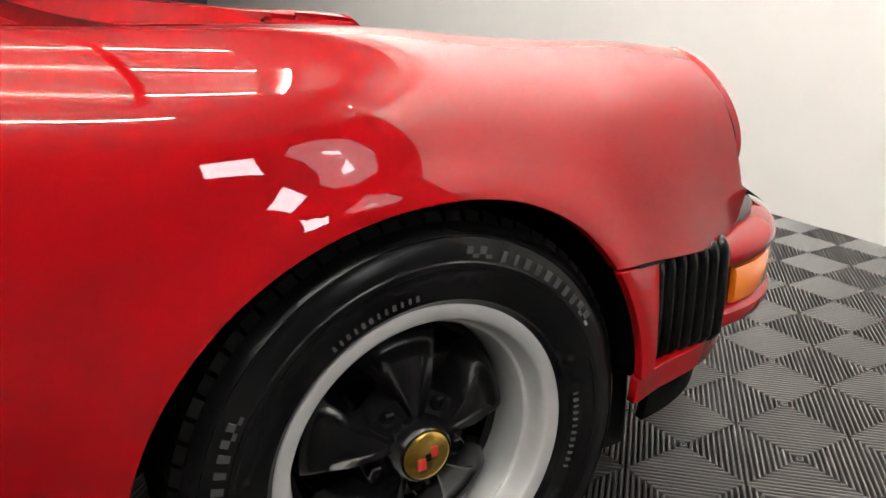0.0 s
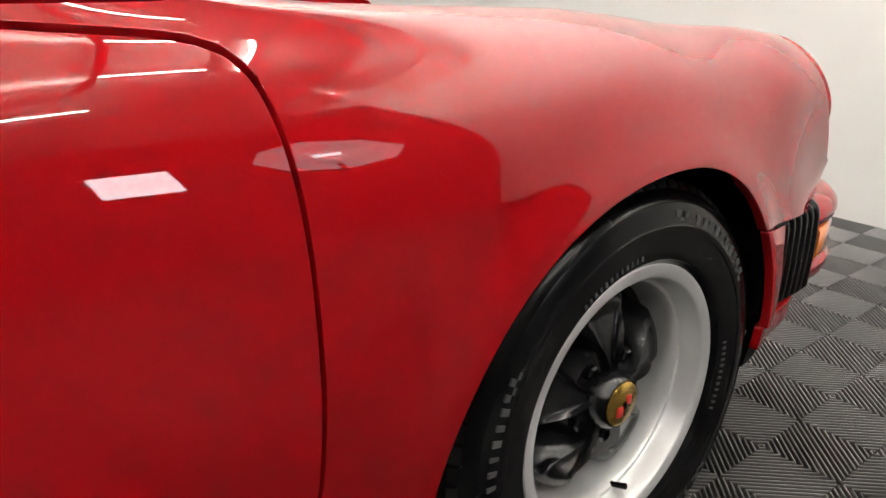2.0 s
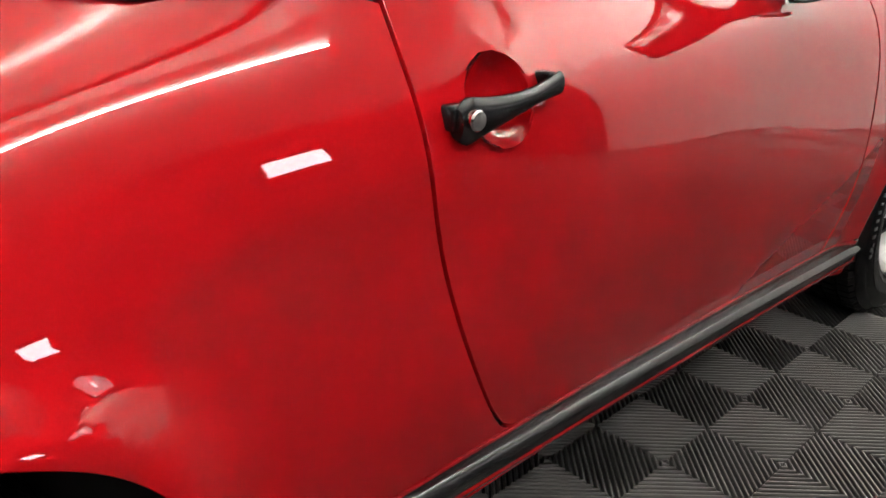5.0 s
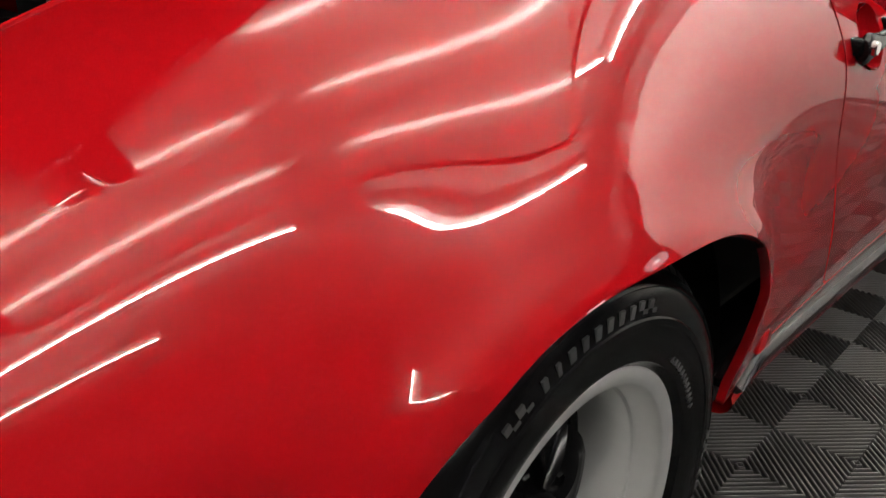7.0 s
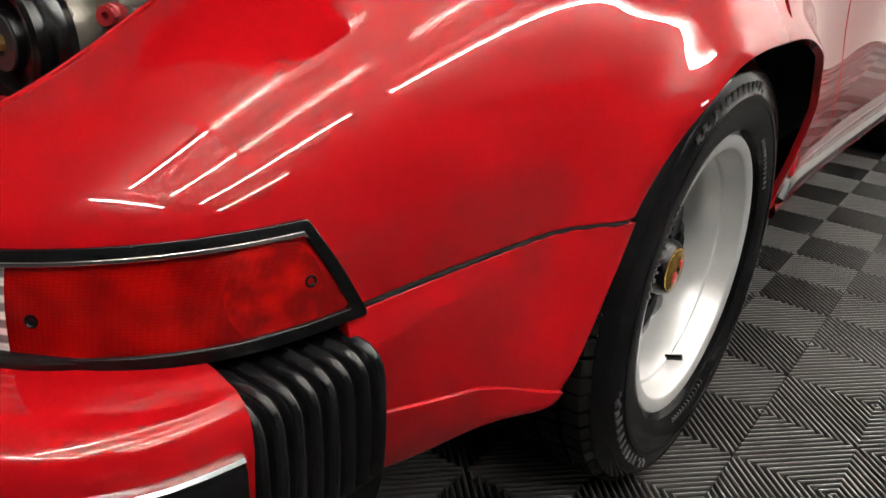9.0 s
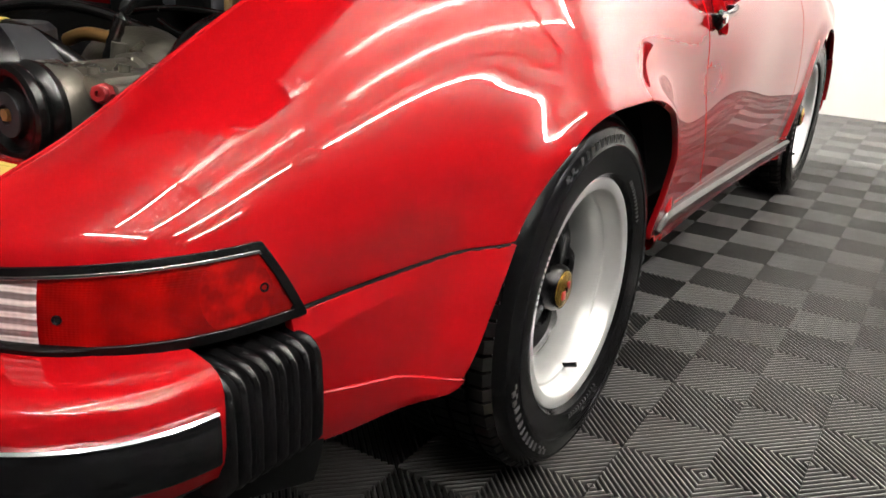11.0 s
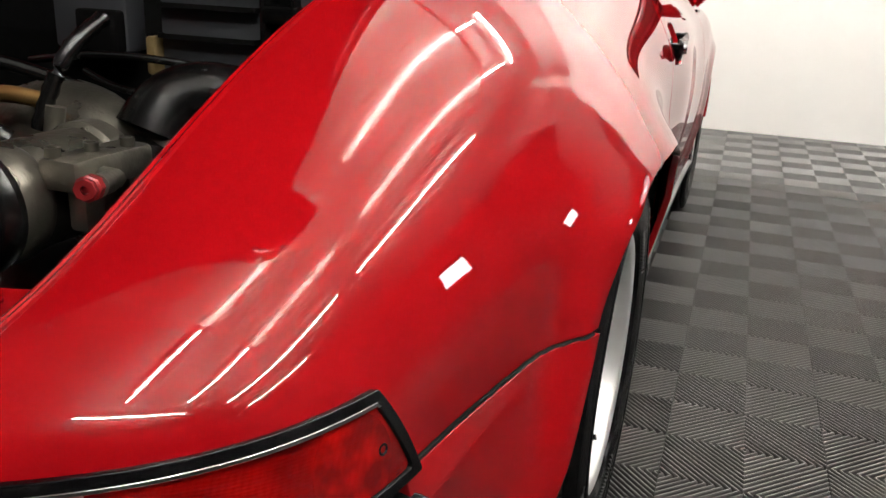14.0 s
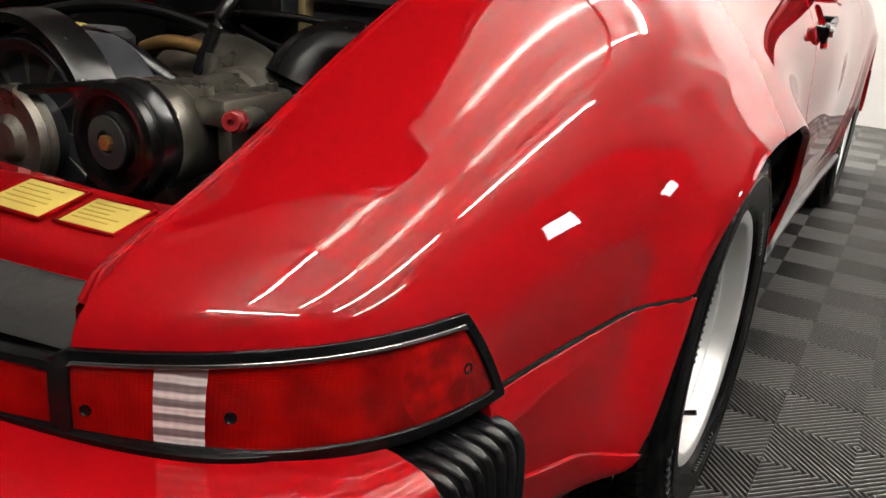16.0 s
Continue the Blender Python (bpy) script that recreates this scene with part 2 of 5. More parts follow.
x0, x1, y0, y1, zt = ROOM
slab("wall_north", (x0, y1, 0), (3.6, y1 + 0.15, zt), WALL, "plain white painted wall with a few scuffs", "wall")
slab("wall_northeast", (3.6, y1, 0), (x1, y1 + 0.15, zt), DARKWALL, "plain dark grey end of the wall", "wall")
slab("wall_south", (x0, y0 - 0.15, 0), (x1, y0, zt), DARKWALL, "plain dark grey workshop wall", "wall")
# the west wall is out of view; dark so that little light comes from there
slab("unseen_wall_west", (x0 - 0.15, y0, 0), (x0, y1, zt), DARKWALL, "unseen far side wall, made dark grey to hold back light", "wall")
slab("wall_east", (x1, y0, 0), (x1 + 0.15, y1, zt), DARKWALL, "plain dark grey side wall", "wall")
slab("ceiling", (x0, y0, zt), (x1, y1, zt + 0.12), CEIL, "pale workshop ceiling with tube lights", "ceiling")
floor = slab("floor", (x0, y0, -0.1), (x1, y1, -0.0125), TILE_GAP, "dark interlocking ribbed plastic tile floor", "floor")


def tube_light(x, y, length, turn=0.0, thick=0.012):
    """A bare tube fixed to the ceiling."""
    t = thing("ceiling_light", "long slim bare fluorescent ceiling tube", "light", "ceiling lights", (x, y, zt))
    t.rotation_euler[2] = radians(turn)
    bm = bmesh.new()
    add_box(bm, (0.09, length, 0.10), (0, 0, -0.05), 0.006)
    part("housing", bm, WALL, t)
    bm = bmesh.new()
    add_tube(bm, [(0, -length / 2 + 0.02, -0.14), (0, length / 2 - 0.02, -0.14)], thick, 12)
    part("tube", bm, TUBE, t, "lit white tube")
    return t


# rows of tubes along the car a metre apart, a cross tube at either end, added screened fill tubes along the front wall
for x, ya, yb, r in ((-0.24, 0.61, 2.95, 0.012), (0.76, -2.12, 0.26, 0.012), (0.76, 0.61, 2.95, 0.012), (1.75, -2.12, 0.26, 0.012), (1.75, 0.61, 2.95, 0.012),
                    (2.80, -2.12, 0.26, 0.012), (2.80, 0.61, 2.61, 0.012), (3.79, -2.12, -0.5, 0.007)):
    tube_light(x, (ya + yb) / 2, yb - ya, 0, r)
tube_light(1.25, -2.50, 1.75, 90)
tube_light(1.25, 3.10, 1.20, 90)


def wall_fill(x, y, length):
    """A fill tube added to brighten the front wall, screened from the room by a hanging board."""
    t = thing("wall_fill", "added fill tube behind a pale board, brightening the front wall", "light", "wall lights", (x, y, zt))
    bm = bmesh.new()
    add_box(bm, (length + 0.1, 0.022, 0.36), (0, -0.085, -0.18), 0.004)
    part("screen_board", bm, WALL, t, "added pale board hiding the fill tube")
    bm = bmesh.new()
    add_box(bm, (length, 0.09, 0.08), (0, 0, -0.04), 0.006)
    part("housing", bm, WALL, t)
    bm = bmesh.new()
    add_tube(bm, [(-length / 2 + 0.02, 0, -0.11), (length / 2 - 0.02, 0, -0.11)], 0.013, 12)
    part("tube", bm, WALL_FILL, t, "lit white tube")
    return t


# unseen fill for the front wall; the boards keep it out of the paint
for x in (-3.4, -1.7, 0.0, 1.7, 3.2):
    wall_fill(x, 3.93, 1.6 if x < 3 else 0.7)


def diffuser(x_lo, x_hi, y_lo, y_hi, z):
    """A translucent sheet in a dark frame, hung under the tubes by wires."""
    d = thing("ceiling_diffuser", "pale translucent sheet in a slim dark frame under the ceiling tubes", "diffuser", at=((x_lo + x_hi) / 2, (y_lo + y_hi) / 2, z))
    w, h, r = (x_hi - x_lo) / 2, (y_hi - y_lo) / 2, 0.30
    ring = []
    for cx, cy, a0 in ((w - r, h - r, 0), (r - w, h - r, 90), (r - w, r - h, 180), (w - r, r - h, 270)):
        ring += [(cx + r * math.cos(radians(a0 + 15 * k)), cy + r * math.sin(radians(a0 + 15 * k))) for k in range(7)]
    bm = bmesh.new()
    bm.faces.new([bm.verts.new((px, py, 0)) for px, py in ring])
    part("sheet", bm, SHEET, d, "pale translucent sheet", smooth=False)
    bm = bmesh.new()
    add_tube(bm, [(px * 1.008, py * 1.006, 0) for px, py in ring + ring[:2]], 0.022, 8)
    part("frame", bm, DARKWALL, d, "slim dark frame")
    for px, py in ((w - 0.3, h), (-w + 0.3, h), (w - 0.3, -h), (-w + 0.3, -h)):
        bm = bmesh.new()
        add_tube(bm, [(px, py, 0), (px, py, zt - z)], 0.003, 6)
        part("wire", bm, CHROME, d)
    return d


diffuser(-1.7, 2.32, -1.05, 2.42, 3.162)

# a lit panel on the side wall and an umbrella light, seen in the paint
pl = thing("wall_panel_light", "bright white rectangular panel light on the side wall", "light", at=(x1, 3.22, 1.88))
bm = bmesh.new()
add_box(bm, (0.05, 0.55, 0.74), (-0.025, 0, 0), 0.01)
part("frame", bm, DARKWALL, pl)
bm = bmesh.new()
add_box(bm, (0.02, 0.47, 0.66), (-0.056, 0, 0), 0.004)
part("diffuser", bm, PANEL_LIGHT, pl, "lit white diffuser")


def umbrella_light(x, y, z, r, target):
    u = thing("umbrella_light", "white octagonal studio umbrella light on a stand", "studio light", "umbrella lights", (x, y, 0))
    way = (Vector(target) - Vector((x, y, z))).normalized()
    m = Matrix.Translation((0, 0, z)) @ way.to_track_quat("Z", "Y").to_matrix().to_4x4()
    bm = bmesh.new()
    rings = [[bm.verts.new((q * r * math.cos(math.pi / 4 * k), q * r * math.sin(math.pi / 4 * k), -0.25 * r * (1 - q * q))) for k in range(8)] for q in (0.08, 0.35, 0.7, 1.0)]
    for A, B in zip(rings, rings[1:]):
        for k in range(8):
            bm.faces.new((A[k], A[(k + 1) % 8], B[(k + 1) % 8], B[k]))
    bm.faces.new(rings[0])
    bmesh.ops.solidify(bm, geom=bm.faces[:], thickness=0.003)
    bm.transform(m)
    part("canopy", bm, CANOPY, u, "lit white fabric canopy", smooth=False)
    bm = bmesh.new()
    add_box(bm, (0.12, 0.07, 0.03), (0, 0, 0.02), 0.01)
    bm.transform(m)
    part("lamp_head", bm, PANEL_LIGHT, u, "bright lamp head")
    bm = bmesh.new()
    add_tube(bm, [(0, 0, 0), (0, 0, z - 0.2)], 0.014, 10)
    part("pole", bm, BLACK_TRIM, u)
    for k in range(3):
        bm = bmesh.new()
        a = 2 * math.pi * k / 3
        add_tube(bm, [(0, 0, 0.45), (0.4 * math.cos(a), 0.4 * math.sin(a), 0.012)], 0.010, 8)
        part("leg", bm, BLACK_TRIM, u)
    return u


umbrella_light(3.42, 3.40, 1.62, 0.33, (0.8, 1.3, 0.7))

# ---- the car's skin: character lines over y (rear axle at 0, forward +y) ----
YK = [-0.93, -0.82, -0.62, -0.35, 0.0, 0.45, 0.9, 1.4, 1.85, 2.27, 2.6, 2.85, 3.05]
LINES = [
    # rocker
    ([.7, .7, .735, .765, .775, .77, .75, .745, .75, .765, .76, .755, .75], [.22, .22, .22, .21, .2, .2, .2, .19, .19, .19, .2, .2, .2]),
    # lower side
    ([.72, .73, .755, .795, .81, .79, .775, .77, .775, .785, .78, .775, .77], [.32, .32, .32, .32, .32, .32, .32, .31, .31, .31, .32, .32, .32]),
    # waist
    ([.73, .7699, .7419, .775, .809, .8007, .7962, .7938, .8017, .7949, .785, .78, .77], [.44, .44, .44, .46, .47, .47, .47, .47, .47, .47, .47, .46, .45]),
    # upper side
    ([.72, .7472, .7355, .7648, .8273, .7922, .804, .7956, .8017, .7994, .78, .77, .76], [.53, .5513, .5467, .5853, .6432, .6181, .6166, .6144, .6175, .6197, .61, .58, .53]),
    # shoulder
    ([.66, .69, .6905, .7252, .7573, .7795, .7798, .7683, .7779, .7591, .73, .73, .72], [.555, .5842, .6327, .666, .7501, .7315, .7608, .7722, .7488, .7725, .732, .71, .62]),
    # crest
    ([.56, .5788, .5957, .6425, .6755, .7108, .7185, .7084, .689, .6151, .595, .6, .58], [.565, .6054, .6856, .7566, .8207, .8573, .8629, .8469, .8413, .826, .795, .772, .67]),
    # inner shoulder
    ([.44, .4496, .4557, .4712, .4984, .598, .6403, .6103, .5203, .4884, .48, .46, .44], [.57, .5971, .6952, .8224, .9125, 1.0082, 1.0865, 1.014, .8337, .772, .735, .68, .6]),
    # roof rail and bonnet
    ([.25, .27, .28, .29, .3201, .4301, .5, .46, .33, .3, .29, .28, .26], [.575, .6101, .6997, .8296, .9501, 1.1301, 1.25, 1.17, .865, .775, .725, .66, .59]),
    # middle
    ([0] * 13, [.58, .615, .705, .84, .965, 1.18, 1.305, 1.22, .885, .785, .725, .66, .59]),
]
# ---- cut lines of the panels ----
def smax(*fs, k=0.03):
    """A rounded maximum: corners of radius about k."""
    f = np.stack(fs)
    m = f.max(axis=0)
    return m + k * np.log(np.exp((f - m) / k).sum(axis=0))


WHEEL_R, AXLE_F, HUB_Z = 0.318, 2.274, 0.307


def arch_front(p):
    dy, dz = p[:, 1] - AXLE_F, p[:, 2] - HUB_Z
    a = np.where(dy < 0, 0.370, 0.338)
    low = np.where(dz < 0, 0.3, 1.0)
    return ((np.abs(dy) / a) ** 2.1 + (np.abs(dz) * low / 0.343) ** 2.1) ** (1 / 2.1) - 1


def arch_rear(p):
    dy, dz = p[:, 1], p[:, 2] - HUB_Z
    a = np.where(dy < 0, 0.353 + 0.062 * np.clip((0.47 - p[:, 2]) / 0.16, 0, 1) ** 1.3, 0.366)
    k = np.where(dy < 0, 2.2, 2.8)
    low = np.where(dz < 0, 0.3, 1.0)
    return ((np.abs(dy) / a) ** k + (np.abs(dz) * low / 0.336) ** k) ** (1 / k) - 1


NY, NV = 560, 160
LAMP_C, LAMP_N = Vector((0.625, 2.838, 0.669)), Vector((0.10, 0.92, 0.38)).normalized()


def taper(y):
    u = np.clip((-0.35 - y) / 0.582, 0, 0.9995)
    w = np.clip((y - 2.6) / 0.52, 0, 0.9995)
    return (1 - u**3) ** (1 / 3) * (1 - w**2.6) ** (1 / 2.6)


def skin():
    """Dense grids of the right half of the skin: rows over y, columns from rocker to middle."""
    q = np.linspace(0, 1, NY)
    ys = YK[0] + 0.004 + (YK[-1] - YK[0] - 0.008) * (q - 0.07 * np.sin(2 * np.pi * q))
    xs = np.stack([cubic(YK, l[0], ys) for l in LINES], 1) * taper(ys)[:, None]
    zs = np.stack([cubic(YK, l[1], ys) for l in LINES], 1)
    P = np.zeros((NY, NV, 3))
    vv = np.linspace(0, 1, NV)
    for i in range(NY):
        # mirrored last knots keep the middle level
        X, Z = np.r_[xs[i], -xs[i][-2]], np.r_[zs[i], zs[i][-2]]
        t = np.r_[0, np.cumsum(np.hypot(np.diff(X), np.diff(Z)) ** 0.5)]
        s = t[-2] * vv
        P[i] = np.stack([cubic(t, X, s), np.full(NV, ys[i]), cubic(t, Z, s)], 1)
    P[:, -1, 0] = 0
    flat = P.reshape(-1, 3)
    for g, amp, wide, top in ((arch_front, 0.015, 0.13, 0.80), (arch_rear, 0.0331, 0.123, 0.743)):
        # the flare flattens towards the sill in front of the rear wheel
        low = np.clip((0.50 - flat[:, 2]) / 0.16, 0, 1) * (g is arch_rear) * np.clip(flat[:, 1] / 0.2, 0, 1)
        d = np.maximum(g(flat), 0) / wide
        flat[:, 0] += amp * (1 - 0.9 * low) * np.exp(-d * d) * np.clip((top - flat[:, 2]) / 0.14, 0, 1) ** 1.5
    # the fender ends as a tube round the headlamp's ring
    axis, nrm = np.array([-0.14, 1.0, -0.12]), np.array(LAMP_N)
    s = ((np.array(LAMP_C) - flat) @ nrm) / (axis @ nrm)
    side = flat + s[:, None] * axis - np.array(LAMP_C)
    side[:, 2] = np.maximum(side[:, 2], 0)
    r = np.maximum(np.linalg.norm(side, axis=1), 0.03)
    wt = np.exp(-((np.maximum(s - 0.015, 0) / 0.20) ** 2)) * np.clip((flat[:, 2] - 0.44) / 0.12, 0, 1) * np.clip((flat[:, 0] - 0.45) / 0.08, 0, 1) * (flat[:, 1] > 2.35) * np.clip((0.24 - r) / 0.06, 0, 1)
    flat += side / r[:, None] * ((0.1165 - r) * wt)[:, None]
    P = flat.reshape(NY, NV, 3)
    du, dv = np.gradient(P, axis=0), np.gradient(P, axis=1)
    N = np.cross(dv, du)
    N /= np.linalg.norm(N, axis=2)[..., None] + 1e-12
    N *= np.where(N[..., :1] * 0 + np.sum(N * np.array([0.6, 0, 0.4]), axis=2)[..., None] < 0, -1, 1)
    return P, N


SP, SN = skin()


def on_skin(u, v):
    """Place and normal at grid coordinates (arrays)."""
    i, j = np.clip(u.astype(int), 0, NY - 2), np.clip(v.astype(int), 0, NV - 2)
    a, b = (u - i)[:, None], (v - j)[:, None]
    mix = lambda G: (1 - a) * (1 - b) * G[i, j] + a * (1 - b) * G[i + 1, j] + (1 - a) * b * G[i, j + 1] + a * b * G[i + 1, j + 1]
    n = mix(SN)
    return mix(SP), n / np.linalg.norm(n, axis=1)[:, None]


def clip_polys(polys, g):
    """Keep the part of polygons (in grid coordinates) where g(place) < 0."""
    if not polys:
        return []
    flat = np.array([p for poly in polys for p in poly], float)
    val = g(on_skin(flat[:, 0], flat[:, 1])[0])
    out, k = [], 0
    for poly in polys:
        vals = val[k : k + len(poly)]
        k += len(poly)
        if (vals < 0).all():
            out.append(poly)
            continue
        if (vals >= 0).all():
            continue
        res = []
        for a in range(len(poly)):
            b = (a + 1) % len(poly)
            if vals[a] < 0:
                res.append(poly[a])
            if (vals[a] < 0) != (vals[b] < 0):
                p, q = np.array(poly[a]), np.array(poly[b])
                if tuple(p) > tuple(q):
                    p, q, lo, hi = q, p, vals[b], vals[a]
                else:
                    lo, hi = vals[a], vals[b]
                s0, s1, f0, f1 = 0.0, 1.0, lo, hi
                for _ in range(4):
                    s = s0 + (s1 - s0) * (f0 / (f0 - f1))
                    c = p + (q - p) * s
                    f = float(g(on_skin(c[None, 0], c[None, 1])[0])[0])
                    if (f < 0) == (f0 < 0):
                        s0, f0 = s, f
                    else:
                        s1, f1 = s, f
                    if f0 == f1:
                        break
                res.append((float(c[0]), float(c[1])))
        if len(res) >= 3:
            out.append(res)
    return out


def skin_cells(ylo, yhi, v0=0.0, v1=1.0, su=2, sv=3):
    us = [i for i in range(0, NY, su) if ylo - 0.03 < SP[i, 0, 1] < yhi + 0.03]
    vs = sorted({min(NV - 1, int(j)) for j in range(int(v0 * (NV - 1)), int(v1 * (NV - 1)) + 1, sv)} | {int(v1 * (NV - 1))})
    return [[(float(a), float(c)), (float(b), float(c)), (float(b), float(d)), (float(a), float(d))] for a, b in zip(us, us[1:]) for c, d in zip(vs, vs[1:])]


def panel(name, cuts, material, parent, label="", ylo=-2, yhi=4, v0=0.0, v1=1.0, lift=0.0, rim=0.014, mirror=False, su=2, sv=3):
    """A panel of the skin inside all cuts, with its edges turned in by rim."""
    polys = skin_cells(ylo, yhi, v0, v1, su, sv)
    for g in cuts:
        polys = clip_polys(polys, g)
    index, uv, faces = {}, [], []
    for poly in polys:
        f = []
        for p in poly:
            key = (round(p[0], 3), round(p[1], 3))
            if key not in index:
                index[key] = len(uv)
                uv.append(p)
            if index[key] not in f:
                f.append(index[key])
        if len(f) >= 3:
            faces.append(f)
    uv = np.array(uv)
    V, N = on_skin(uv[:, 0], uv[:, 1])
    if callable(lift):
        def raised(u, v):
            q, n = on_skin(np.clip(u, 0, NY - 1.001), np.clip(v, 0, NV - 1.001))
            return q + n * lift(q)[:, None]
        V = raised(uv[:, 0], uv[:, 1])
        n2 = np.cross(raised(uv[:, 0], uv[:, 1] + 0.4) - raised(uv[:, 0], uv[:, 1] - 0.4), raised(uv[:, 0] + 0.4, uv[:, 1]) - raised(uv[:, 0] - 0.4, uv[:, 1]))
        n2 /= np.linalg.norm(n2, axis=1)[:, None] + 1e-12
        N = n2 * np.where(np.sum(n2 * N, axis=1) < 0, -1, 1)[:, None]
    else:
        V = V + N * lift
    if mirror:
        V, N = V * np.array([-1, 1, 1]), N * np.array([-1, 1, 1])
    # wind the faces so that they face outwards
    c = [tuple(f) for f in faces]
    a = np.cross(V[[f[1] for f in c]] - V[[f[0] for f in c]], V[[f[-1] for f in c]] - V[[f[0] for f in c]])
    flip = np.sum(a * N[[f[0] for f in c]], axis=1) < 0
    faces = [f[::-1] if w else f for f, w in zip(faces, flip)]
    edges = {}
    for f in faces:
        for s, t in zip(f, f[1:] + f[:1]):
            edges[(s, t)] = edges.get((s, t), 0) + 1
    open_edges = [(s, t) for (s, t) in edges if (t, s) not in edges and not (abs(V[s][0]) < 1e-4 and abs(V[t][0]) < 1e-4)]
    V, N = list(V), list(N)
    ring = {}
    for s, t in open_edges:
        d = V[t] - V[s]
        side = np.cross(d, N[s])
        side /= np.linalg.norm(side) + 1e-9
        for k in (s, t):
            ring.setdefault(k, []).append(side)
    low = {}
    for k, sides in ring.items():
        m = np.mean(sides, axis=0)
        m /= np.linalg.norm(m) + 1e-9
        low[k] = []
        for out, down, tilt in ((0.0012, 0.0012, 0.75), (0.0014, rim, 1.0)):
            V.append(V[k] + m * out - N[k] * down)
            n = N[k] * (1 - tilt) + m * tilt
            N.append(n / np.linalg.norm(n))
            low[k].append(len(V) - 1)
    for s, t in open_edges:
        faces.append([t, s, low[s][0], low[t][0]])
        faces.append([low[t][0], low[s][0], low[s][1], low[t][1]])
    return mesh_ob(name, V, faces, material, parent, label, True, N)


def sill_top(y):
    return 0.350 - 0.046 * (y - 0.5)


def door_rear(z):
    return 1.1688 - 1.7111 * z + 1.7403 * z**2 - 0.5696 * z**3


def door_front(z):
    return np.interp(z, [0.25, 0.30, 0.36, 0.42, 0.52, 0.63, 0.70, 0.76, 0.90], [1.735, 1.750, 1.762, 1.767, 1.767, 1.764, 1.759, 1.752, 1.73])


def door_in(p):
    y, z = p[:, 1], p[:, 2]
    low = smax(door_rear(z) - y, sill_top(y) - z, k=0.012)
    top = smax(y - door_front(z), z - 0.846 + 0.09 * (y - 1.5), k=0.02)
    return np.maximum(low, top)


def belt(y):
    return 0.862 - 0.01 * (y - 0.9)


def seam_rear(y):
    return 0.487 + 0.04 * (y + 0.37)


def bumper_end(p, z):
    """Outside of the bumper side: the wheel arch, and a lower edge that rises to it in a round corner."""
    return smax(-0.34 * arch_rear(p), z + 0.012 - 0.10 * np.clip(-0.4 - p[:, 1], 0, 1) - p[:, 2], k=0.014)


def bumper_roll(p):
    """The rear bumper side leans out from its seam to a crease that fades towards the wheel."""
    y, z = p[:, 1], p[:, 2]
    wide = np.interp(y, [-0.64, -0.43], [0.036, 0.018])
    out = np.clip((seam_rear(y) - z) / wide, 0, 1)
    tuck = -0.028 * np.clip((0.455 - z) / 0.16, 0, 1.2) ** 1.4
    return 0.004 + tuck + 0.011 * np.clip((-0.40 - y) / 0.20, 0, 1) * out * np.clip((z - 0.34) / 0.10, 0, 1)


def seam_front(y):
    return 0.508 - 0.1 * (y - 2.59)


def lid_in(p):
    return np.maximum(p[:, 0] - 0.462, p[:, 1] - 0.02)


def bonnet_in(p):
    y = p[:, 1]
    return smax(p[:, 0] - (0.50 - 0.04 * np.clip((y - 2.2), -1, 1)), 1.72 - y, y - 2.87, k=0.02)


def lamp_top(x):
    return 0.538 + 0.085 * (x - 0.44)


def lamp_low(x):
    return 0.452 + 0.085 * (x - 0.44)


def lamp_in(p, m=0.0):
    """The tail lamp's outline on the skin, drawn in by m."""
    x, y, z = p[:, 0], p[:, 1], p[:, 2]
    edge = -0.626 - 0.5 * (z - 0.474)
    return np.maximum(np.maximum(np.maximum(z - lamp_top(x), lamp_low(x) - z) + m, y - edge + m), 0.457 - x + m)


def reflector_in(p, m=0.0):
    x, z = p[:, 0], p[:, 2]
    return np.maximum(np.maximum(np.maximum(z - 0.53, 0.445 - z) + m, x - 0.452 + m), p[:, 1] + 0.8)




def headlamp_in(p):
    """Inside the round headlamp opening, ahead of its plane."""
    d = p - np.array(LAMP_C)
    h = d @ np.array(LAMP_N)
    r = np.linalg.norm(d - h[:, None] * np.array(LAMP_N), axis=1)
    return np.maximum(np.where((p[:, 0] > 0.5) & (p[:, 2] > 0.565), -1.0, r - 0.135), -h - 0.012)


HANDLE = (0.730, 0.752)


def dish_in(p):
    return np.hypot(p[:, 1] - HANDLE[0], p[:, 2] - HANDLE[1]) - 0.047


GAP = 0.0034
car = thing("sports_car", "glossy red classic two-door sports coupe with open engine lid", "car")
neg = lambda g, off=GAP: (lambda p: -g(p) + off)
pos = lambda g, off=GAP: (lambda p: g(p) + off)
below_belt = lambda p: p[:, 2] - belt(p[:, 1])
above_belt = lambda p: belt(p[:, 1]) - p[:, 2]
cabin_zone = lambda p: np.maximum(above_belt(p), np.maximum(0.12 - p[:, 1], p[:, 1] - 1.70))


def side_glass(p):
    y, z = p[:, 1], p[:, 2]
    return smax(belt(y) + 0.012 - z, p[:, 0] * 0 + z - 1.16 - 0.25 * np.minimum(0, y - 0.7) ** 1, 0.36 + 0.6 * (z - 0.86) - y, y - 1.50 + 1.1 * (z - 0.86), 0.47 - p[:, 0], k=0.015)


def wind_glass(p):
    y, x = p[:, 1], p[:, 0]
    return smax(1.24 - y, y - 1.655 + 0.25 * x, x - 0.60 + 0.5 * (p[:, 2] - 0.86), k=0.02)


def rear_glass(p):
    return smax(0.14 - p[:, 1], p[:, 1] - 0.56, p[:, 0] - 0.44, k=0.03)


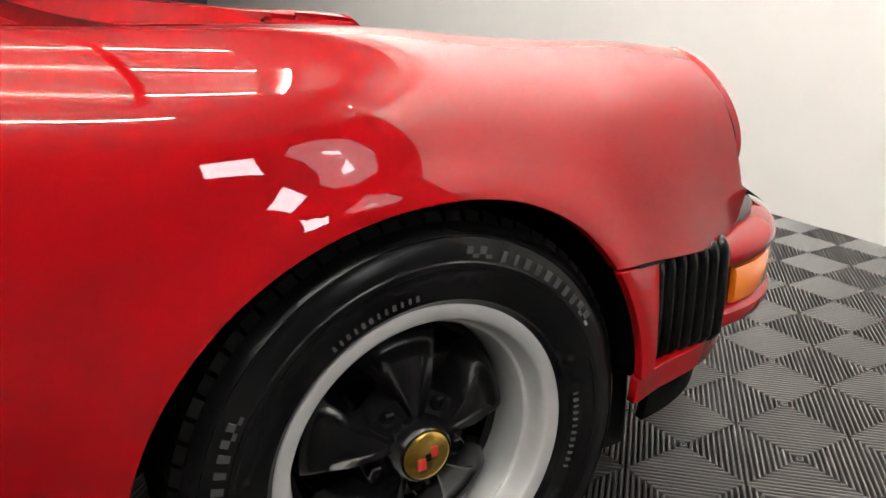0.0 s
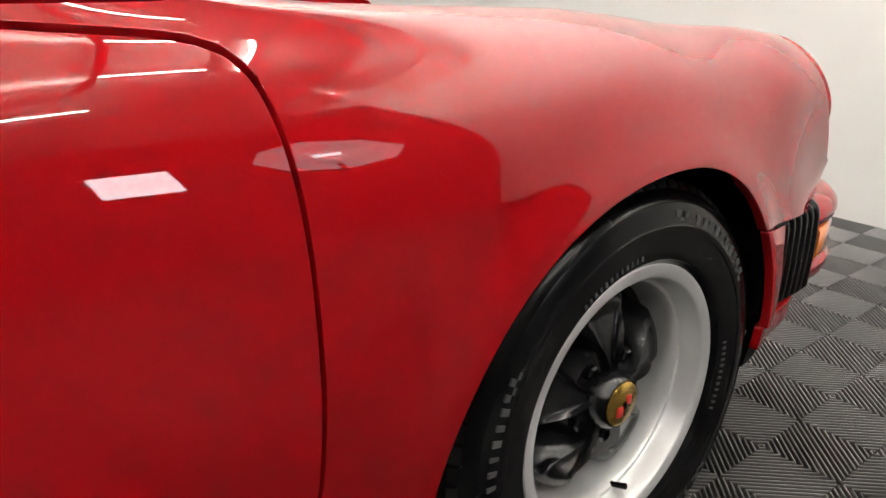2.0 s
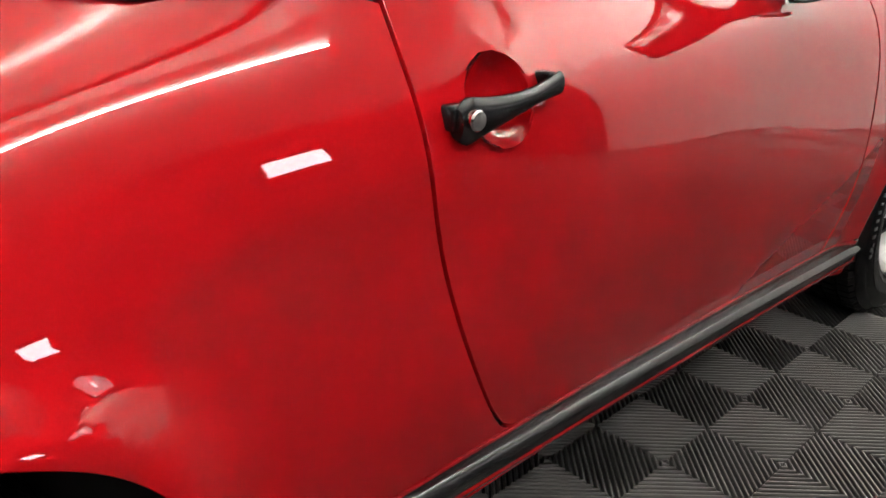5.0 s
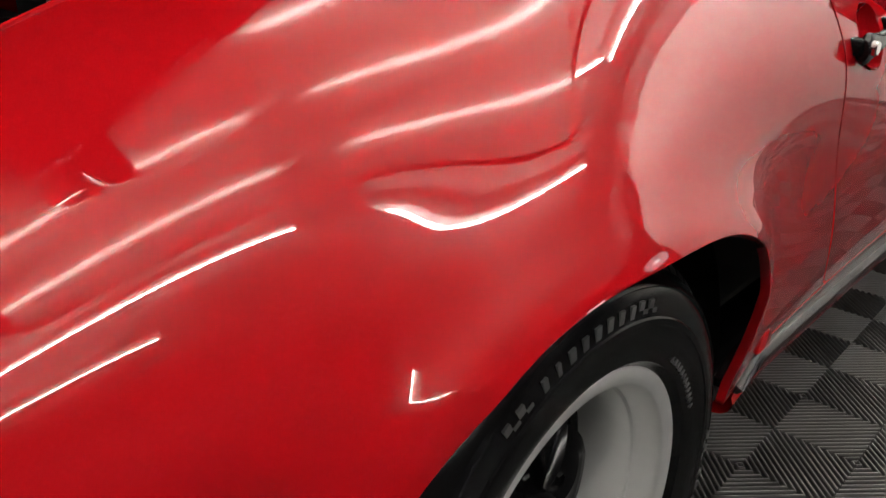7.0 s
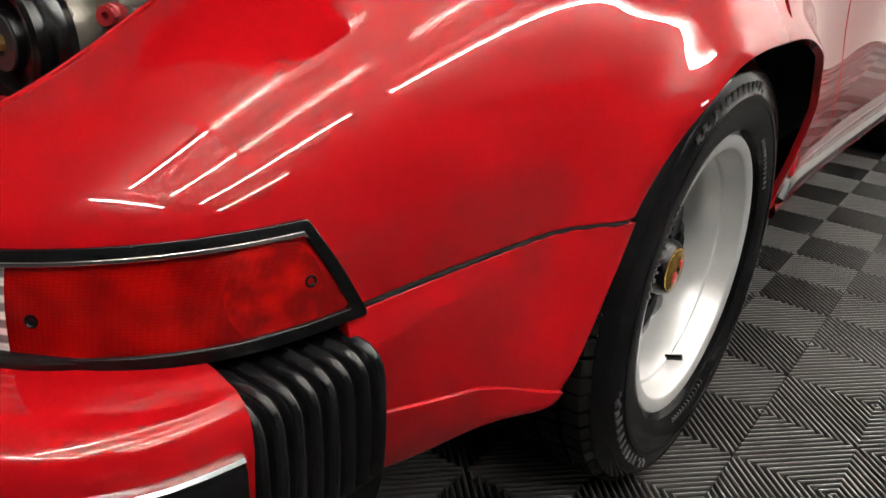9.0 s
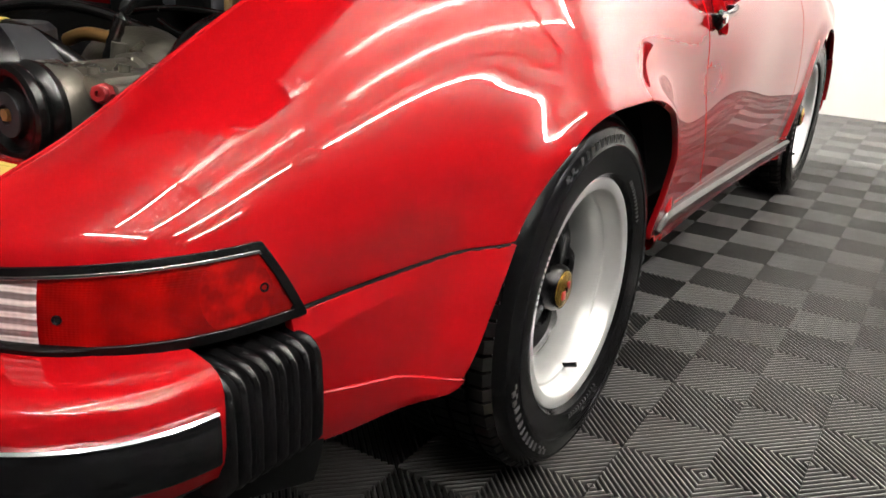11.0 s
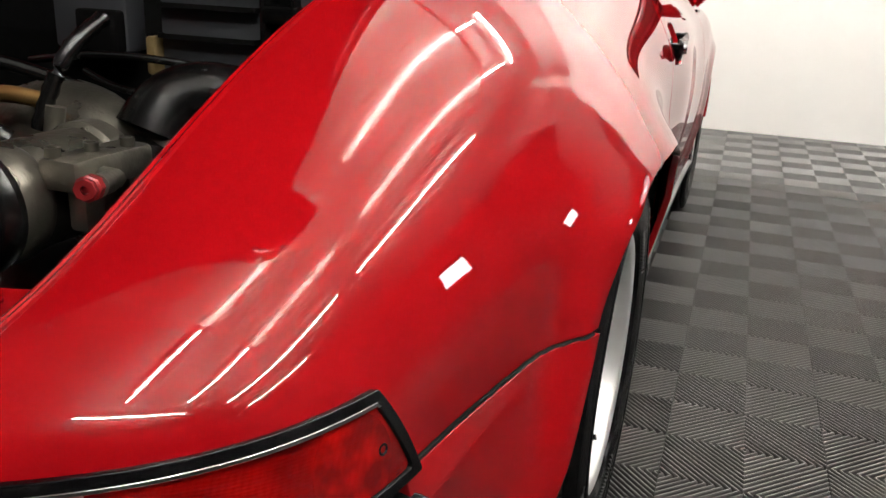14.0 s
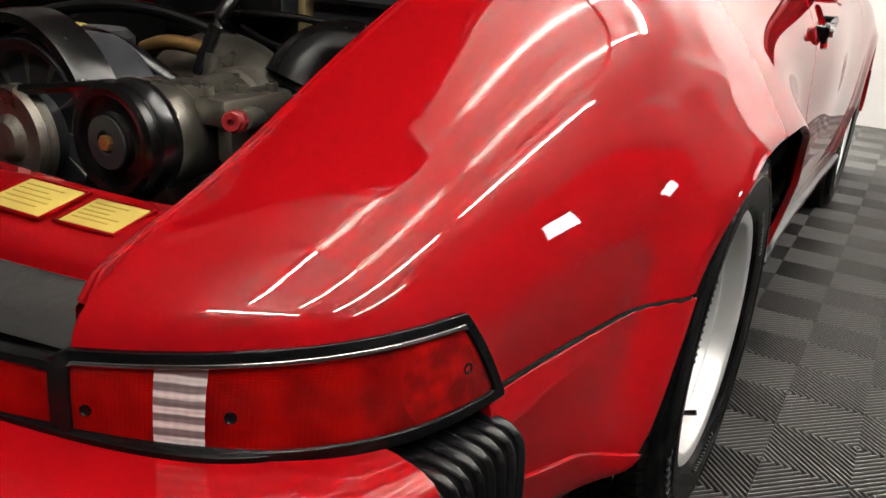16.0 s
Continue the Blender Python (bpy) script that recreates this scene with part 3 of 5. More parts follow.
for side in (False, True):
    panel("front_fender", [lambda p: 1.2 - p[:, 1], neg(arch_front, 0.0), neg(door_in), lambda p: np.maximum(1.2, door_front(p[:, 2]) - 0.35 * (p[:, 2] > 0.8)) - p[:, 1],
          neg(bonnet_in), neg(cabin_zone), neg(headlamp_in, 0.0), lambda p: np.where(p[:, 0] > 0.3, p[:, 1] - 2.868, -1), lambda p: sill_top(p[:, 1]) + 0.004 - p[:, 2], lambda p: np.where(p[:, 1] > 2.3, seam_front(p[:, 1]) + 0.003 - p[:, 2], -1)],
          RED, car, ylo=1.2, yhi=3.2, mirror=side, sv=2)
    door = panel("door", [pos(door_in), below_belt, neg(dish_in, 0.0)], RED, car, ylo=0.4, yhi=1.9, v1=0.75, mirror=side, sv=2)
    panel("rear_quarter", [neg(arch_rear, 0.0), neg(door_in), neg(lid_in, 0.0), neg(lamp_in, 0.0), neg(reflector_in, 0.0), lambda p: p[:, 1] - np.where(p[:, 2] < 0.845, door_rear(p[:, 2]) + 0.02, 0.6), neg(cabin_zone, 0.0),
          lambda p: np.where(p[:, 1] < 0, seam_rear(p[:, 1]) + 0.003, sill_top(p[:, 1]) + np.interp(p[:, 1], [0.485, 0.50], [-0.048, 0.004])) - p[:, 2]],
          RED, car, ylo=-1.1, yhi=0.8, mirror=side, sv=2, rim=0.012)
    panel("sill", [lambda p: p[:, 2] - sill_top(p[:, 1]) + 0.002, neg(arch_rear, 0.0), neg(arch_front, 0.0), lambda p: 0.505 - p[:, 1], lambda p: p[:, 1] - 2.2, lambda p: sill_top(p[:, 1]) - 0.085 - p[:, 2]],
          RED, car, ylo=0.1, yhi=2.2, v1=0.5, mirror=side)
    panel("rear_bumper_side", [lambda p: p[:, 2] - seam_rear(p[:, 1]) + 0.002, lambda p: bumper_end(p, 0.297), lambda p: p[:, 1] + 0.1, lambda p: -0.642 - p[:, 1]],
          RED, car, ylo=-1.1, yhi=0, v1=0.6, mirror=side, lift=bumper_roll, su=1, sv=1)
    panel("bumper_side_flange", [lambda p: p[:, 2] - np.interp(p[:, 1], [-0.66, -0.5, -0.36], [0.372, 0.350, 0.306]), lambda p: bumper_end(p, 0.293), lambda p: p[:, 1] + 0.1, lambda p: -0.640 - p[:, 1]],
          RED, car, "turned red lower flange", ylo=-1.1, yhi=0, v1=0.6, mirror=side, lift=lambda p: bumper_roll(p) + 0.005, su=1, sv=1, rim=0.008)
    panel("rear_valance", [lambda p: p[:, 2] - 0.46, lambda p: p[:, 1] + 0.6], DARK, car, ylo=-1.1, yhi=-0.5, v1=0.6, mirror=side, lift=-0.02)
    panel("front_bumper_side", [lambda p: p[:, 2] - seam_front(p[:, 1]) + 0.002, neg(arch_front, 0.0), lambda p: 2.4 - p[:, 1], lambda p: p[:, 1] - 2.640, lambda p: 0.335 - p[:, 2]],
          RED, car, ylo=2.4, yhi=2.8, v1=0.6, mirror=side, lift=0.003, su=1, sv=2)
    panel("front_valance", [lambda p: p[:, 2] - 0.331, neg(arch_front, 0.0), lambda p: 2.5 - p[:, 1], lambda p: 0.290 - p[:, 2]], RED, car, ylo=2.4, yhi=3.2, v1=0.6, mirror=side, lift=-0.004)
    panel("front_apron", [lambda p: p[:, 2] - 0.52, lambda p: 2.7 - p[:, 1]], DARK, car, ylo=2.6, yhi=3.2, v1=0.6, mirror=side, lift=-0.03)
    panel("bonnet", [pos(bonnet_in), neg(headlamp_in, 0.0)], RED, car, ylo=1.6, yhi=3.1, v0=0.4, mirror=side)
    panel("roof", [pos(cabin_zone, 0.002), neg(side_glass, 0.003), neg(wind_glass, 0.003), neg(rear_glass, 0.003)], RED, car, ylo=0.0, yhi=1.8, v0=0.4, mirror=side)
    for nm, g in (("side_window", side_glass), ("windscreen", wind_glass), ("rear_window", rear_glass)):
        o = panel(nm, [pos(cabin_zone), pos(g, 0.004)], GLASS, car, "clear glass pane", ylo=0.0, yhi=1.8, v0=0.4, mirror=side, lift=-0.004, rim=0.003)
        o.visible_shadow = False
    # tail lamp: black frame, lenses, screws
    sx = -1 if side else 1
    lamp = panel("tail_lamp", [pos(lamp_in, -0.002), neg(lambda p: lamp_in(p, 0.007), 0.0)], BLACK_TRIM, car, "black rubber lamp frame", ylo=-1.0, yhi=-0.5, v0=0.1, v1=0.75, lift=0.009, rim=0.018, mirror=side, su=1, sv=1)
    inner = lambda p: lamp_in(p, 0.0075)
    panel("red_lens", [pos(inner, 0), lambda p: 0.566 - p[:, 0]], TAIL_RED, lamp, "ribbed red lens", ylo=-1.0, yhi=-0.5, v0=0.1, v1=0.75, lift=0.005, rim=0.01, mirror=side, su=1, sv=1)
    panel("clear_lens", [pos(inner, 0), lambda p: np.maximum(0.529 - p[:, 0], p[:, 0] - 0.5655)], TAIL_CLEAR, lamp, "ribbed clear reversing lens", ylo=-1.0, yhi=-0.5, v0=0.1, v1=0.75, lift=0.005, rim=0.01, mirror=side, su=1, sv=1)
    panel("red_lens", [pos(inner, 0), lambda p: p[:, 0] - 0.5285], TAIL_RED, lamp, "ribbed red lens", ylo=-1.0, yhi=-0.5, v0=0.1, v1=0.75, lift=0.005, rim=0.01, mirror=side, su=1, sv=1)
    panel("reflex_field", [pos(inner, 0.002), lambda p: np.hypot((p[:, 1] + 0.700) * 1.15, p[:, 2] - 0.512) - 0.042], REFLEX_RED, lamp, "bright red reflex field", ylo=-1.0, yhi=-0.5, v0=0.1, v1=0.75, lift=0.0056, rim=0.003, mirror=side, su=1, sv=1)
    panel("lamp_trim", [pos(lambda p: lamp_in(p, 0.0058), 0), neg(lambda p: lamp_in(p, 0.0075), 0), lambda p: lamp_top(p[:, 0]) - 0.009 - p[:, 2]], CHROME, lamp, "thin bright trim", ylo=-1.0, yhi=-0.5, v0=0.1, v1=0.75, lift=0.0098, rim=0.004, mirror=side, su=1, sv=1)
    for px, pz in ((0.702, 0.517), (0.580, 0.502), (0.474, 0.494)):
        i, j = np.unravel_index(np.argmin((SP[..., 0] - px) ** 2 + (SP[..., 2] - pz) ** 2 + 9 * (SP[..., 1] > -0.5)), SP.shape[:2])
        p, n = Vector(SP[i, j]), Vector(SN[i, j])
        p.x, n.x = p.x * sx, n.x * sx
        bm = bmesh.new()
        add_lathe(bm, [(0.0052, 0.0), (0.0052, 0.0062), (0.0042, 0.0066), (0.0034, 0.0056), (0.0001, 0.0054)], "z", (0, 0, 0), 14)
        bm.transform(Matrix.Translation(p) @ n.to_track_quat("Z", "Y").to_matrix().to_4x4())
        part("screw", bm, BLACK_TRIM, lamp)
    panel("rear_reflector", [pos(lambda p: reflector_in(p, 0.006), 0)], TAIL_RED, car, "plain dark red reflector strip", ylo=-1.0, yhi=-0.7, v0=0.1, v1=0.9, lift=0.003, rim=0.01, mirror=side, su=1, sv=1)
    panel("reflector_frame", [pos(reflector_in, 0), neg(lambda p: reflector_in(p, 0.006), 0)], BLACK_TRIM, car, "black rubber frame", ylo=-1.0, yhi=-0.7, v0=0.1, v1=0.9, lift=0.006, rim=0.016, mirror=side, su=1, sv=1)


# ---- bumpers, bellows, sill strips ----
def sweep(bm, path, profile, closed=False, caps=True):
    """Carry a profile of (outwards, z) along a level path of (x, y); the outside lies to the right of the way."""
    P = np.array(path, float)
    T = np.gradient(P, axis=0)
    T /= np.linalg.norm(T, axis=1)[:, None]
    O = np.stack([T[:, 1], -T[:, 0]], 1)
    rows = [[bm.verts.new((P[i, 0] + o * O[i, 0], P[i, 1] + o * O[i, 1], z)) for o, z in profile] for i in range(len(P))]
    k = len(profile)
    for A, B in zip(rows, rows[1:]):
        for j in range(k if closed else k - 1):
            bm.faces.new((A[j], A[(j + 1) % k], B[(j + 1) % k], B[j]))
    if caps and closed:
        bm.faces.new(rows[0])
        bm.faces.new(rows[-1][::-1])
    return bm


def both_ways(pts, n=70):
    """A smooth path from the right end round the middle to the left end."""
    half = smooth_path(pts, n)
    return np.concatenate([half, (half * np.array([-1, 1]))[::-1][1:]])


rear_path = both_ways([(0.742, -0.768), (0.725, -0.835), (0.665, -0.915), (0.55, -0.975), (0.40, -1.01), (0.2, -1.035), (0, -1.045)])[::-1]
rb = part("rear_bumper", sweep(bmesh.new(), rear_path, [(-0.12, 0.466), (-0.05, 0.470), (-0.022, 0.468), (-0.010, 0.463), (-0.003, 0.455), (0.0, 0.445), (0.002, 0.43), (0.002, 0.385), (-0.001, 0.366),
          (-0.010, 0.345), (-0.03, 0.325), (-0.1, 0.31)], True), RED, car)
part("rubbing_strip", sweep(bmesh.new(), rear_path[1:-1], [(0.0, 0.430), (0.010, 0.4285), (0.013, 0.424), (0.0135, 0.40), (0.012, 0.378), (0.008, 0.372), (0.0, 0.370)], True), BLACK_TRIM, rb, "black rubber rubbing strip")
part("strip_trim", sweep(bmesh.new(), rear_path[1:-1], [(0.0, 0.4345), (0.010, 0.4335), (0.0125, 0.431), (0.0105, 0.4287), (0.0, 0.4285)], True), CHROME, rb, "thin bright trim line")
part("bumper_gap_seal", sweep(bmesh.new(), rear_path[2:-2], [(-0.13, 0.466), (-0.13, 0.474), (-0.108, 0.475), (-0.102, 0.472), (-0.102, 0.466)], True), BLACK_TRIM, rb, "black rubber seal lip")

front_path = both_ways([(0.757, 2.815), (0.752, 2.87), (0.728, 2.945), (0.66, 3.03), (0.52, 3.10), (0.3, 3.145), (0, 3.16)])
fb = part("front_bumper", sweep(bmesh.new(), front_path, [(-0.12, 0.503), (-0.03, 0.500), (-0.006, 0.492), (0.004, 0.482), (0.007, 0.470), (0.004, 0.458), (-0.004, 0.450), (-0.012, 0.449), (-0.012, 0.385),
          (-0.002, 0.383), (0.006, 0.376), (0.006, 0.366), (0.0, 0.352), (-0.02, 0.340), (-0.1, 0.33)][::-1], True), RED, car)
part("bumper_gap_seal", sweep(bmesh.new(), front_path[1:-1], [(-0.11, 0.506), (-0.11, 0.520), (-0.045, 0.518), (-0.036, 0.513), (-0.036, 0.502)][::-1], True), BLACK_TRIM, fb, "black rubber seal lip")
for seg in (front_path[2:44], front_path[-44:-2]):
    part("indicator", sweep(bmesh.new(), seg, [(-0.010, 0.447), (-0.002, 0.446), (0.002, 0.438), (0.002, 0.395), (-0.002, 0.387), (-0.010, 0.386)][::-1], True), ORANGE, fb, "amber indicator lens")


def bellows(ya, yb, xa, xb, ztop, zlow, inward, ribs=8):
    """A black concertina between a bumper and the side panel; ya is the end at the wheel."""
    bm = bmesh.new()
    n = ribs * 10
    rows = []
    for i in range(n + 1):
        f = i / n
        y, x = ya + (yb - ya) * f, xa + (xb - xa) * f
        wave = -0.002 + 0.014 * abs(math.sin(math.pi * ribs * f)) ** 0.55
        dz = 0.004 * math.sin(f * 3.0)
        prof = [(x - 0.03, zlow - 0.004), (x - 0.008 + wave * 0.5, zlow), (x + wave, zlow + 0.018)]
        prof += [(x + wave + 0.002 * math.sin(k / 5 * math.pi), zlow + 0.018 + (ztop - zlow - 0.045) * k / 5) for k in range(1, 6)]
        for k in range(1, 5):
            a = math.pi / 2 * k / 4
            prof.append((x + wave - 0.027 + 0.027 * math.cos(a), ztop - 0.027 + (0.022 + wave * 0.6) * math.sin(a)))
        prof += [(x - 0.05, ztop + wave * 0.6 - 0.006 + dz), (x - inward, ztop + wave * 0.5 - 0.016)]
        rows.append([bm.verts.new((px, y, pz)) for px, pz in prof])
    for A, B in zip(rows, rows[1:]):
        for j in range(len(A) - 1):
            bm.faces.new((A[j], A[j + 1], B[j + 1], B[j]))
    bm.faces.new(rows[0])
    bm.faces.new(rows[-1][::-1])
    return bm


for sx in (1, -1):
    for args in ((-0.632, -0.772, 0.744, 0.736, 0.456, 0.318, 0.10), (2.628, 2.820, 0.762, 0.752, 0.505, 0.330, 0.08)):
        bm = bellows(*args)
        bm.transform(Matrix.Diagonal((sx, 1, 1, 1)))
        part("bumper_bellows", bm, BLACK_TRIM, car, "ribbed black rubber bellows", angle=50)
    # sill rubbing strip
    bm = bmesh.new()
    rows = []
    for i in range(60):
        f = i / 59
        y = 0.405 + 1.49 * f
        zt = sill_top(y) - 0.006
        zt -= 0.030 * max(0, 1 - (y - 0.405) / 0.07) ** 1.6 + 0.004 * max(0, (y - 1.85) / 0.045)
        h = 0.036 * min(1, 0.35 + (y - 0.405) / 0.06)
        h = h * min(1, 0.3 + (1.9 - y) / 0.03)
        x = float(np.interp(y, [0.4, 0.9, 1.4, 1.9], [0.793, 0.785, 0.783, 0.785]))
        prof = [(x - 0.03, zt + 0.001), (x + 0.004, zt), (x + 0.008, zt - 0.002), (x + 0.013, zt - 0.30 * h), (x + 0.0135, zt - 0.36 * h), (x + 0.0125, zt - 0.45 * h), (x + 0.006, zt - 0.93 * h), (x + 0.004, zt - h), (x - 0.03, zt - h)]
        rows.append([bm.verts.new((sx * a, y, c)) for a, c in prof])
    for A, B in zip(rows, rows[1:]):
        for j in range(len(A) - 1):
            bm.faces.new((A[j], A[j + 1], B[j + 1], B[j]))
    bm.faces.new(rows[0])
    bm.faces.new(rows[-1])
    part("sill_strip", bm, GREY_STRIP, car, "black rubber sill strip with grey sheen")
    # rounded lower edge of the sill, under the strip
    bm = bmesh.new()
    rows = []
    for i in range(50):
        y = 0.395 + 1.50 * i / 49
        x = float(np.interp(y, [0.4, 0.9, 1.4, 1.9], [0.793, 0.785, 0.783, 0.785]))
        zt = sill_top(y) - 0.030 - 0.020 * max(0, 1 - (y - 0.395) / 0.09) ** 1.6
        rows.append([bm.verts.new((sx * (x + 0.0055 - 0.034 * (1 - math.cos(a))), y, zt - 0.012 - 0.024 * math.sin(a))) for a in (-0.5, 0, 0.3, 0.6, 0.9, 1.2, 1.57)])
    for A, B in zip(rows, rows[1:]):
        for j in range(len(A) - 1):
            bm.faces.new((A[j], A[j + 1], B[j + 1], B[j]) if sx < 0 else (B[j], B[j + 1], A[j + 1], A[j]))
    part("sill_edge", bm, RED, car)
    bm = bmesh.new()
    add_lathe(bm, [(0.025, -0.01), (0.025, 0.0015), (0.0235, 0.0035), (0.018, 0.0045), (0.0001, 0.005)], "x", (0.7925, 0.488, 0.349), 28)
    bm.transform(Matrix.Diagonal((sx, 1, 1, 1)))
    part("jack_plug", bm, RED, car)
    # belt moulding
    bm = bmesh.new()
    ys = np.linspace(0.34, 1.52, 40)
    pts = []
    for y in ys:
        i = int(np.argmin(abs(SP[:, 0, 1] - y)))
        j = int(np.argmin(abs(SP[i, :, 2] - belt(y)) + 9 * (SP[i, :, 0] < 0.5)))
        pts.append((sx * (SP[i, j, 0] + 0.002), y, SP[i, j, 2] + 0.002))
    add_tube(bm, pts, 0.008, 8)
    part("belt_moulding", bm, BLACK_TRIM, car, "black rubber window moulding")

# black piping in the seams between the fenders and the bumper sides
for sx in (1, -1):
    for line, ya, yb in ((seam_rear, -0.640, -0.318), (seam_front, 2.592, 2.652)):
        pts = []
        for y in np.linspace(ya, yb, 40):
            i = int(np.argmin(abs(SP[:, 0, 1] - y)))
            j = int(np.argmin(abs(SP[i, :, 2] - line(y)) + 9 * (SP[i, :, 0] < 0.5)))
            a = (line(y) - SP[i, j, 2]) / (SP[i, j + 1, 2] - SP[i, j, 2] + 1e-9)
            pts.append((sx * (SP[i, j, 0] + a * (SP[i, j + 1, 0] - SP[i, j, 0]) + 0.001), y, line(y)))
        part("seam_piping", add_tube(bmesh.new(), pts, 0.0026, 8), DARK, car, "thin black rubber piping")

# ---- headlamps ----
for sx in (1, -1):
    q = LAMP_N.to_track_quat("Z", "Y").to_matrix().to_4x4()
    place = Matrix.Diagonal((sx, 1, 1, 1)) @ Matrix.Translation(LAMP_C) @ q
    bm = bmesh.new()
    add_lathe(bm, [(0.1145, -0.018), (0.1150, 0.000), (0.1135, 0.006), (0.107, 0.009), (0.098, 0.010), (0.092, 0.008), (0.092, -0.01)], "z", (0, 0, 0), 64)
    bm.transform(place)
    ring = part("headlamp", bm, RED, car, "red painted headlamp ring")
    bm = bmesh.new()
    add_lathe(bm, [(0.093, 0.004), (0.08, 0.010), (0.05, 0.017), (0.0001, 0.021)], "z", (0, 0, 0), 48)
    bm.transform(place)
    part("lens", bm, TAIL_CLEAR, ring, "clear glass headlamp lens")
    bm = bmesh.new()
    add_lathe(bm, [(0.1145, -0.016), (0.1185, -0.0125), (0.1185, -0.009), (0.1145, -0.0085)], "z", (0, 0, 0), 64)
    bm.transform(place)
    part("ring_seal", bm, BLACK_TRIM, ring)

# ---- door handles and mirrors ----
for sx in (1, -1):
    flipm = Matrix.Diagonal((sx, 1, 1, 1))
    i = int(np.argmin(abs(SP[:, 0, 1] - HANDLE[0])))
    j = int(np.argmin(abs(SP[i, :, 2] - HANDLE[1]) + 9 * (SP[i, :, 0] < 0.6)))
    hx, hn = float(SP[i, j, 0]), Vector(SN[i, j])
    tilt = Matrix.Translation((hx, *HANDLE)) @ hn.to_track_quat("Z", "Y").to_matrix().to_4x4()
    bm = bmesh.new()
    add_lathe(bm, [(0.0485, 0.0), (0.046, -0.0035), (0.042, -0.010), (0.030, -0.020), (0.014, -0.025), (0.0001, -0.026)], "z", (0, 0, 0), 40)
    bm.transform(flipm @ tilt)
    dish = part("handle_dish", bm, RED, car, "round red finger recess")
    # lever: swept along y, thick at the lock
    bm = bmesh.new()
    rows = []
    for k in range(25):
        f = k / 24
        y = 0.655 + 0.150 * f
        z = 0.742 + 0.020 * f - 0.004 * math.sin(math.pi * f)
        hgt = 0.019 * (1 - f) ** 2 + 0.0085 + 0.004 * max(0, f - 0.75) * 4
        out = 0.022 - 0.004 * f + 0.003 * math.sin(math.pi * f)
        if f < 0.12:
            hgt *= 0.55 + 0.45 * math.sin(f / 0.12 * math.pi / 2)
        ring = [(hx + out * math.cos(a) * 0.45 + 0.014, y, z + hgt * math.sin(a)) for a in np.linspace(0, 2 * math.pi, 15)[:-1]]
        rows.append([bm.verts.new((sx * a, b, c)) for a, b, c in ring])
    for A, B in zip(rows, rows[1:]):
        for m in range(14):
            bm.faces.new((A[m], A[(m + 1) % 14], B[(m + 1) % 14], B[m]))
    bm.faces.new(rows[0])
    bm.faces.new(rows[-1])
    handle = part("door_handle", bm, BLACK_TRIM, car, "satin black door handle lever")
    bm = bmesh.new()
    add_lathe(bm, [(0.0105, 0.0), (0.0105, 0.006), (0.009, 0.008), (0.0001, 0.0085)], "x", (hx + 0.0225, 0.669, 0.746), 20)
    bm.transform(flipm)
    part("lock_button", bm, CHROME, handle, "bright round lock button")
    for yy, r in ((0.662, 0.012), (0.798, 0.009)):
        bm = bmesh.new()
        add_box(bm, (0.03, 2 * r, 2 * r), (hx, yy, 0.745 + 0.02 * (yy - 0.655) / 0.15), 0.004)
        bm.transform(flipm)
        part("mount", bm, BLACK_TRIM, handle)
    # mirror
    bm = bmesh.new()
    low = [(0.768, 1.372, 0.812), (0.768, 1.476, 0.809), (0.735, 1.476, 0.845), (0.735, 1.372, 0.850)]
    top = [(0.835, 1.395, 0.882), (0.835, 1.455, 0.882), (0.80, 1.455, 0.895), (0.80, 1.395, 0.895)]
    va, vb = [bm.verts.new(p) for p in low], [bm.verts.new(p) for p in top]
    for m in range(4):
        bm.faces.new((va[m], va[(m + 1) % 4], vb[(m + 1) % 4], vb[m]))
    bm.faces.new(va)
    bm.faces.new(vb)
    bmesh.ops.bevel(bm, geom=bm.edges[:], offset=0.010, segments=3, affect="EDGES")
    bm.transform(flipm)
    mirror_base = part("door_mirror", bm, RED, car, "red mirror foot on a black gasket")
    bm = bmesh.new()
    add_tube(bm, [(0.774, 1.376, 0.809), (0.776, 1.42, 0.8065), (0.775, 1.473, 0.806)], 0.0045, 8)
    bm.transform(flipm)
    part("gasket", bm, BLACK_TRIM, mirror_base)
    bm = bmesh.new()
    add_box(bm, (0.20, 0.085, 0.115), (0.885, 1.425, 0.935), 0.032, seg=4)
    bm.transform(flipm)
    part("shell", bm, RED, mirror_base)
    bm = bmesh.new()
    add_box(bm, (0.206, 0.045, 0.121), (0.885, 1.392, 0.935), 0.016, seg=3)
    bm.transform(flipm)
    part("rim", bm, BLACK_TRIM, mirror_base)
    bm = bmesh.new()
    add_box(bm, (0.165, 0.004, 0.082), (0.885, 1.3685, 0.935), 0.0015)
    bm.transform(flipm)
    part("mirror_glass", bm, CHROME, mirror_base)


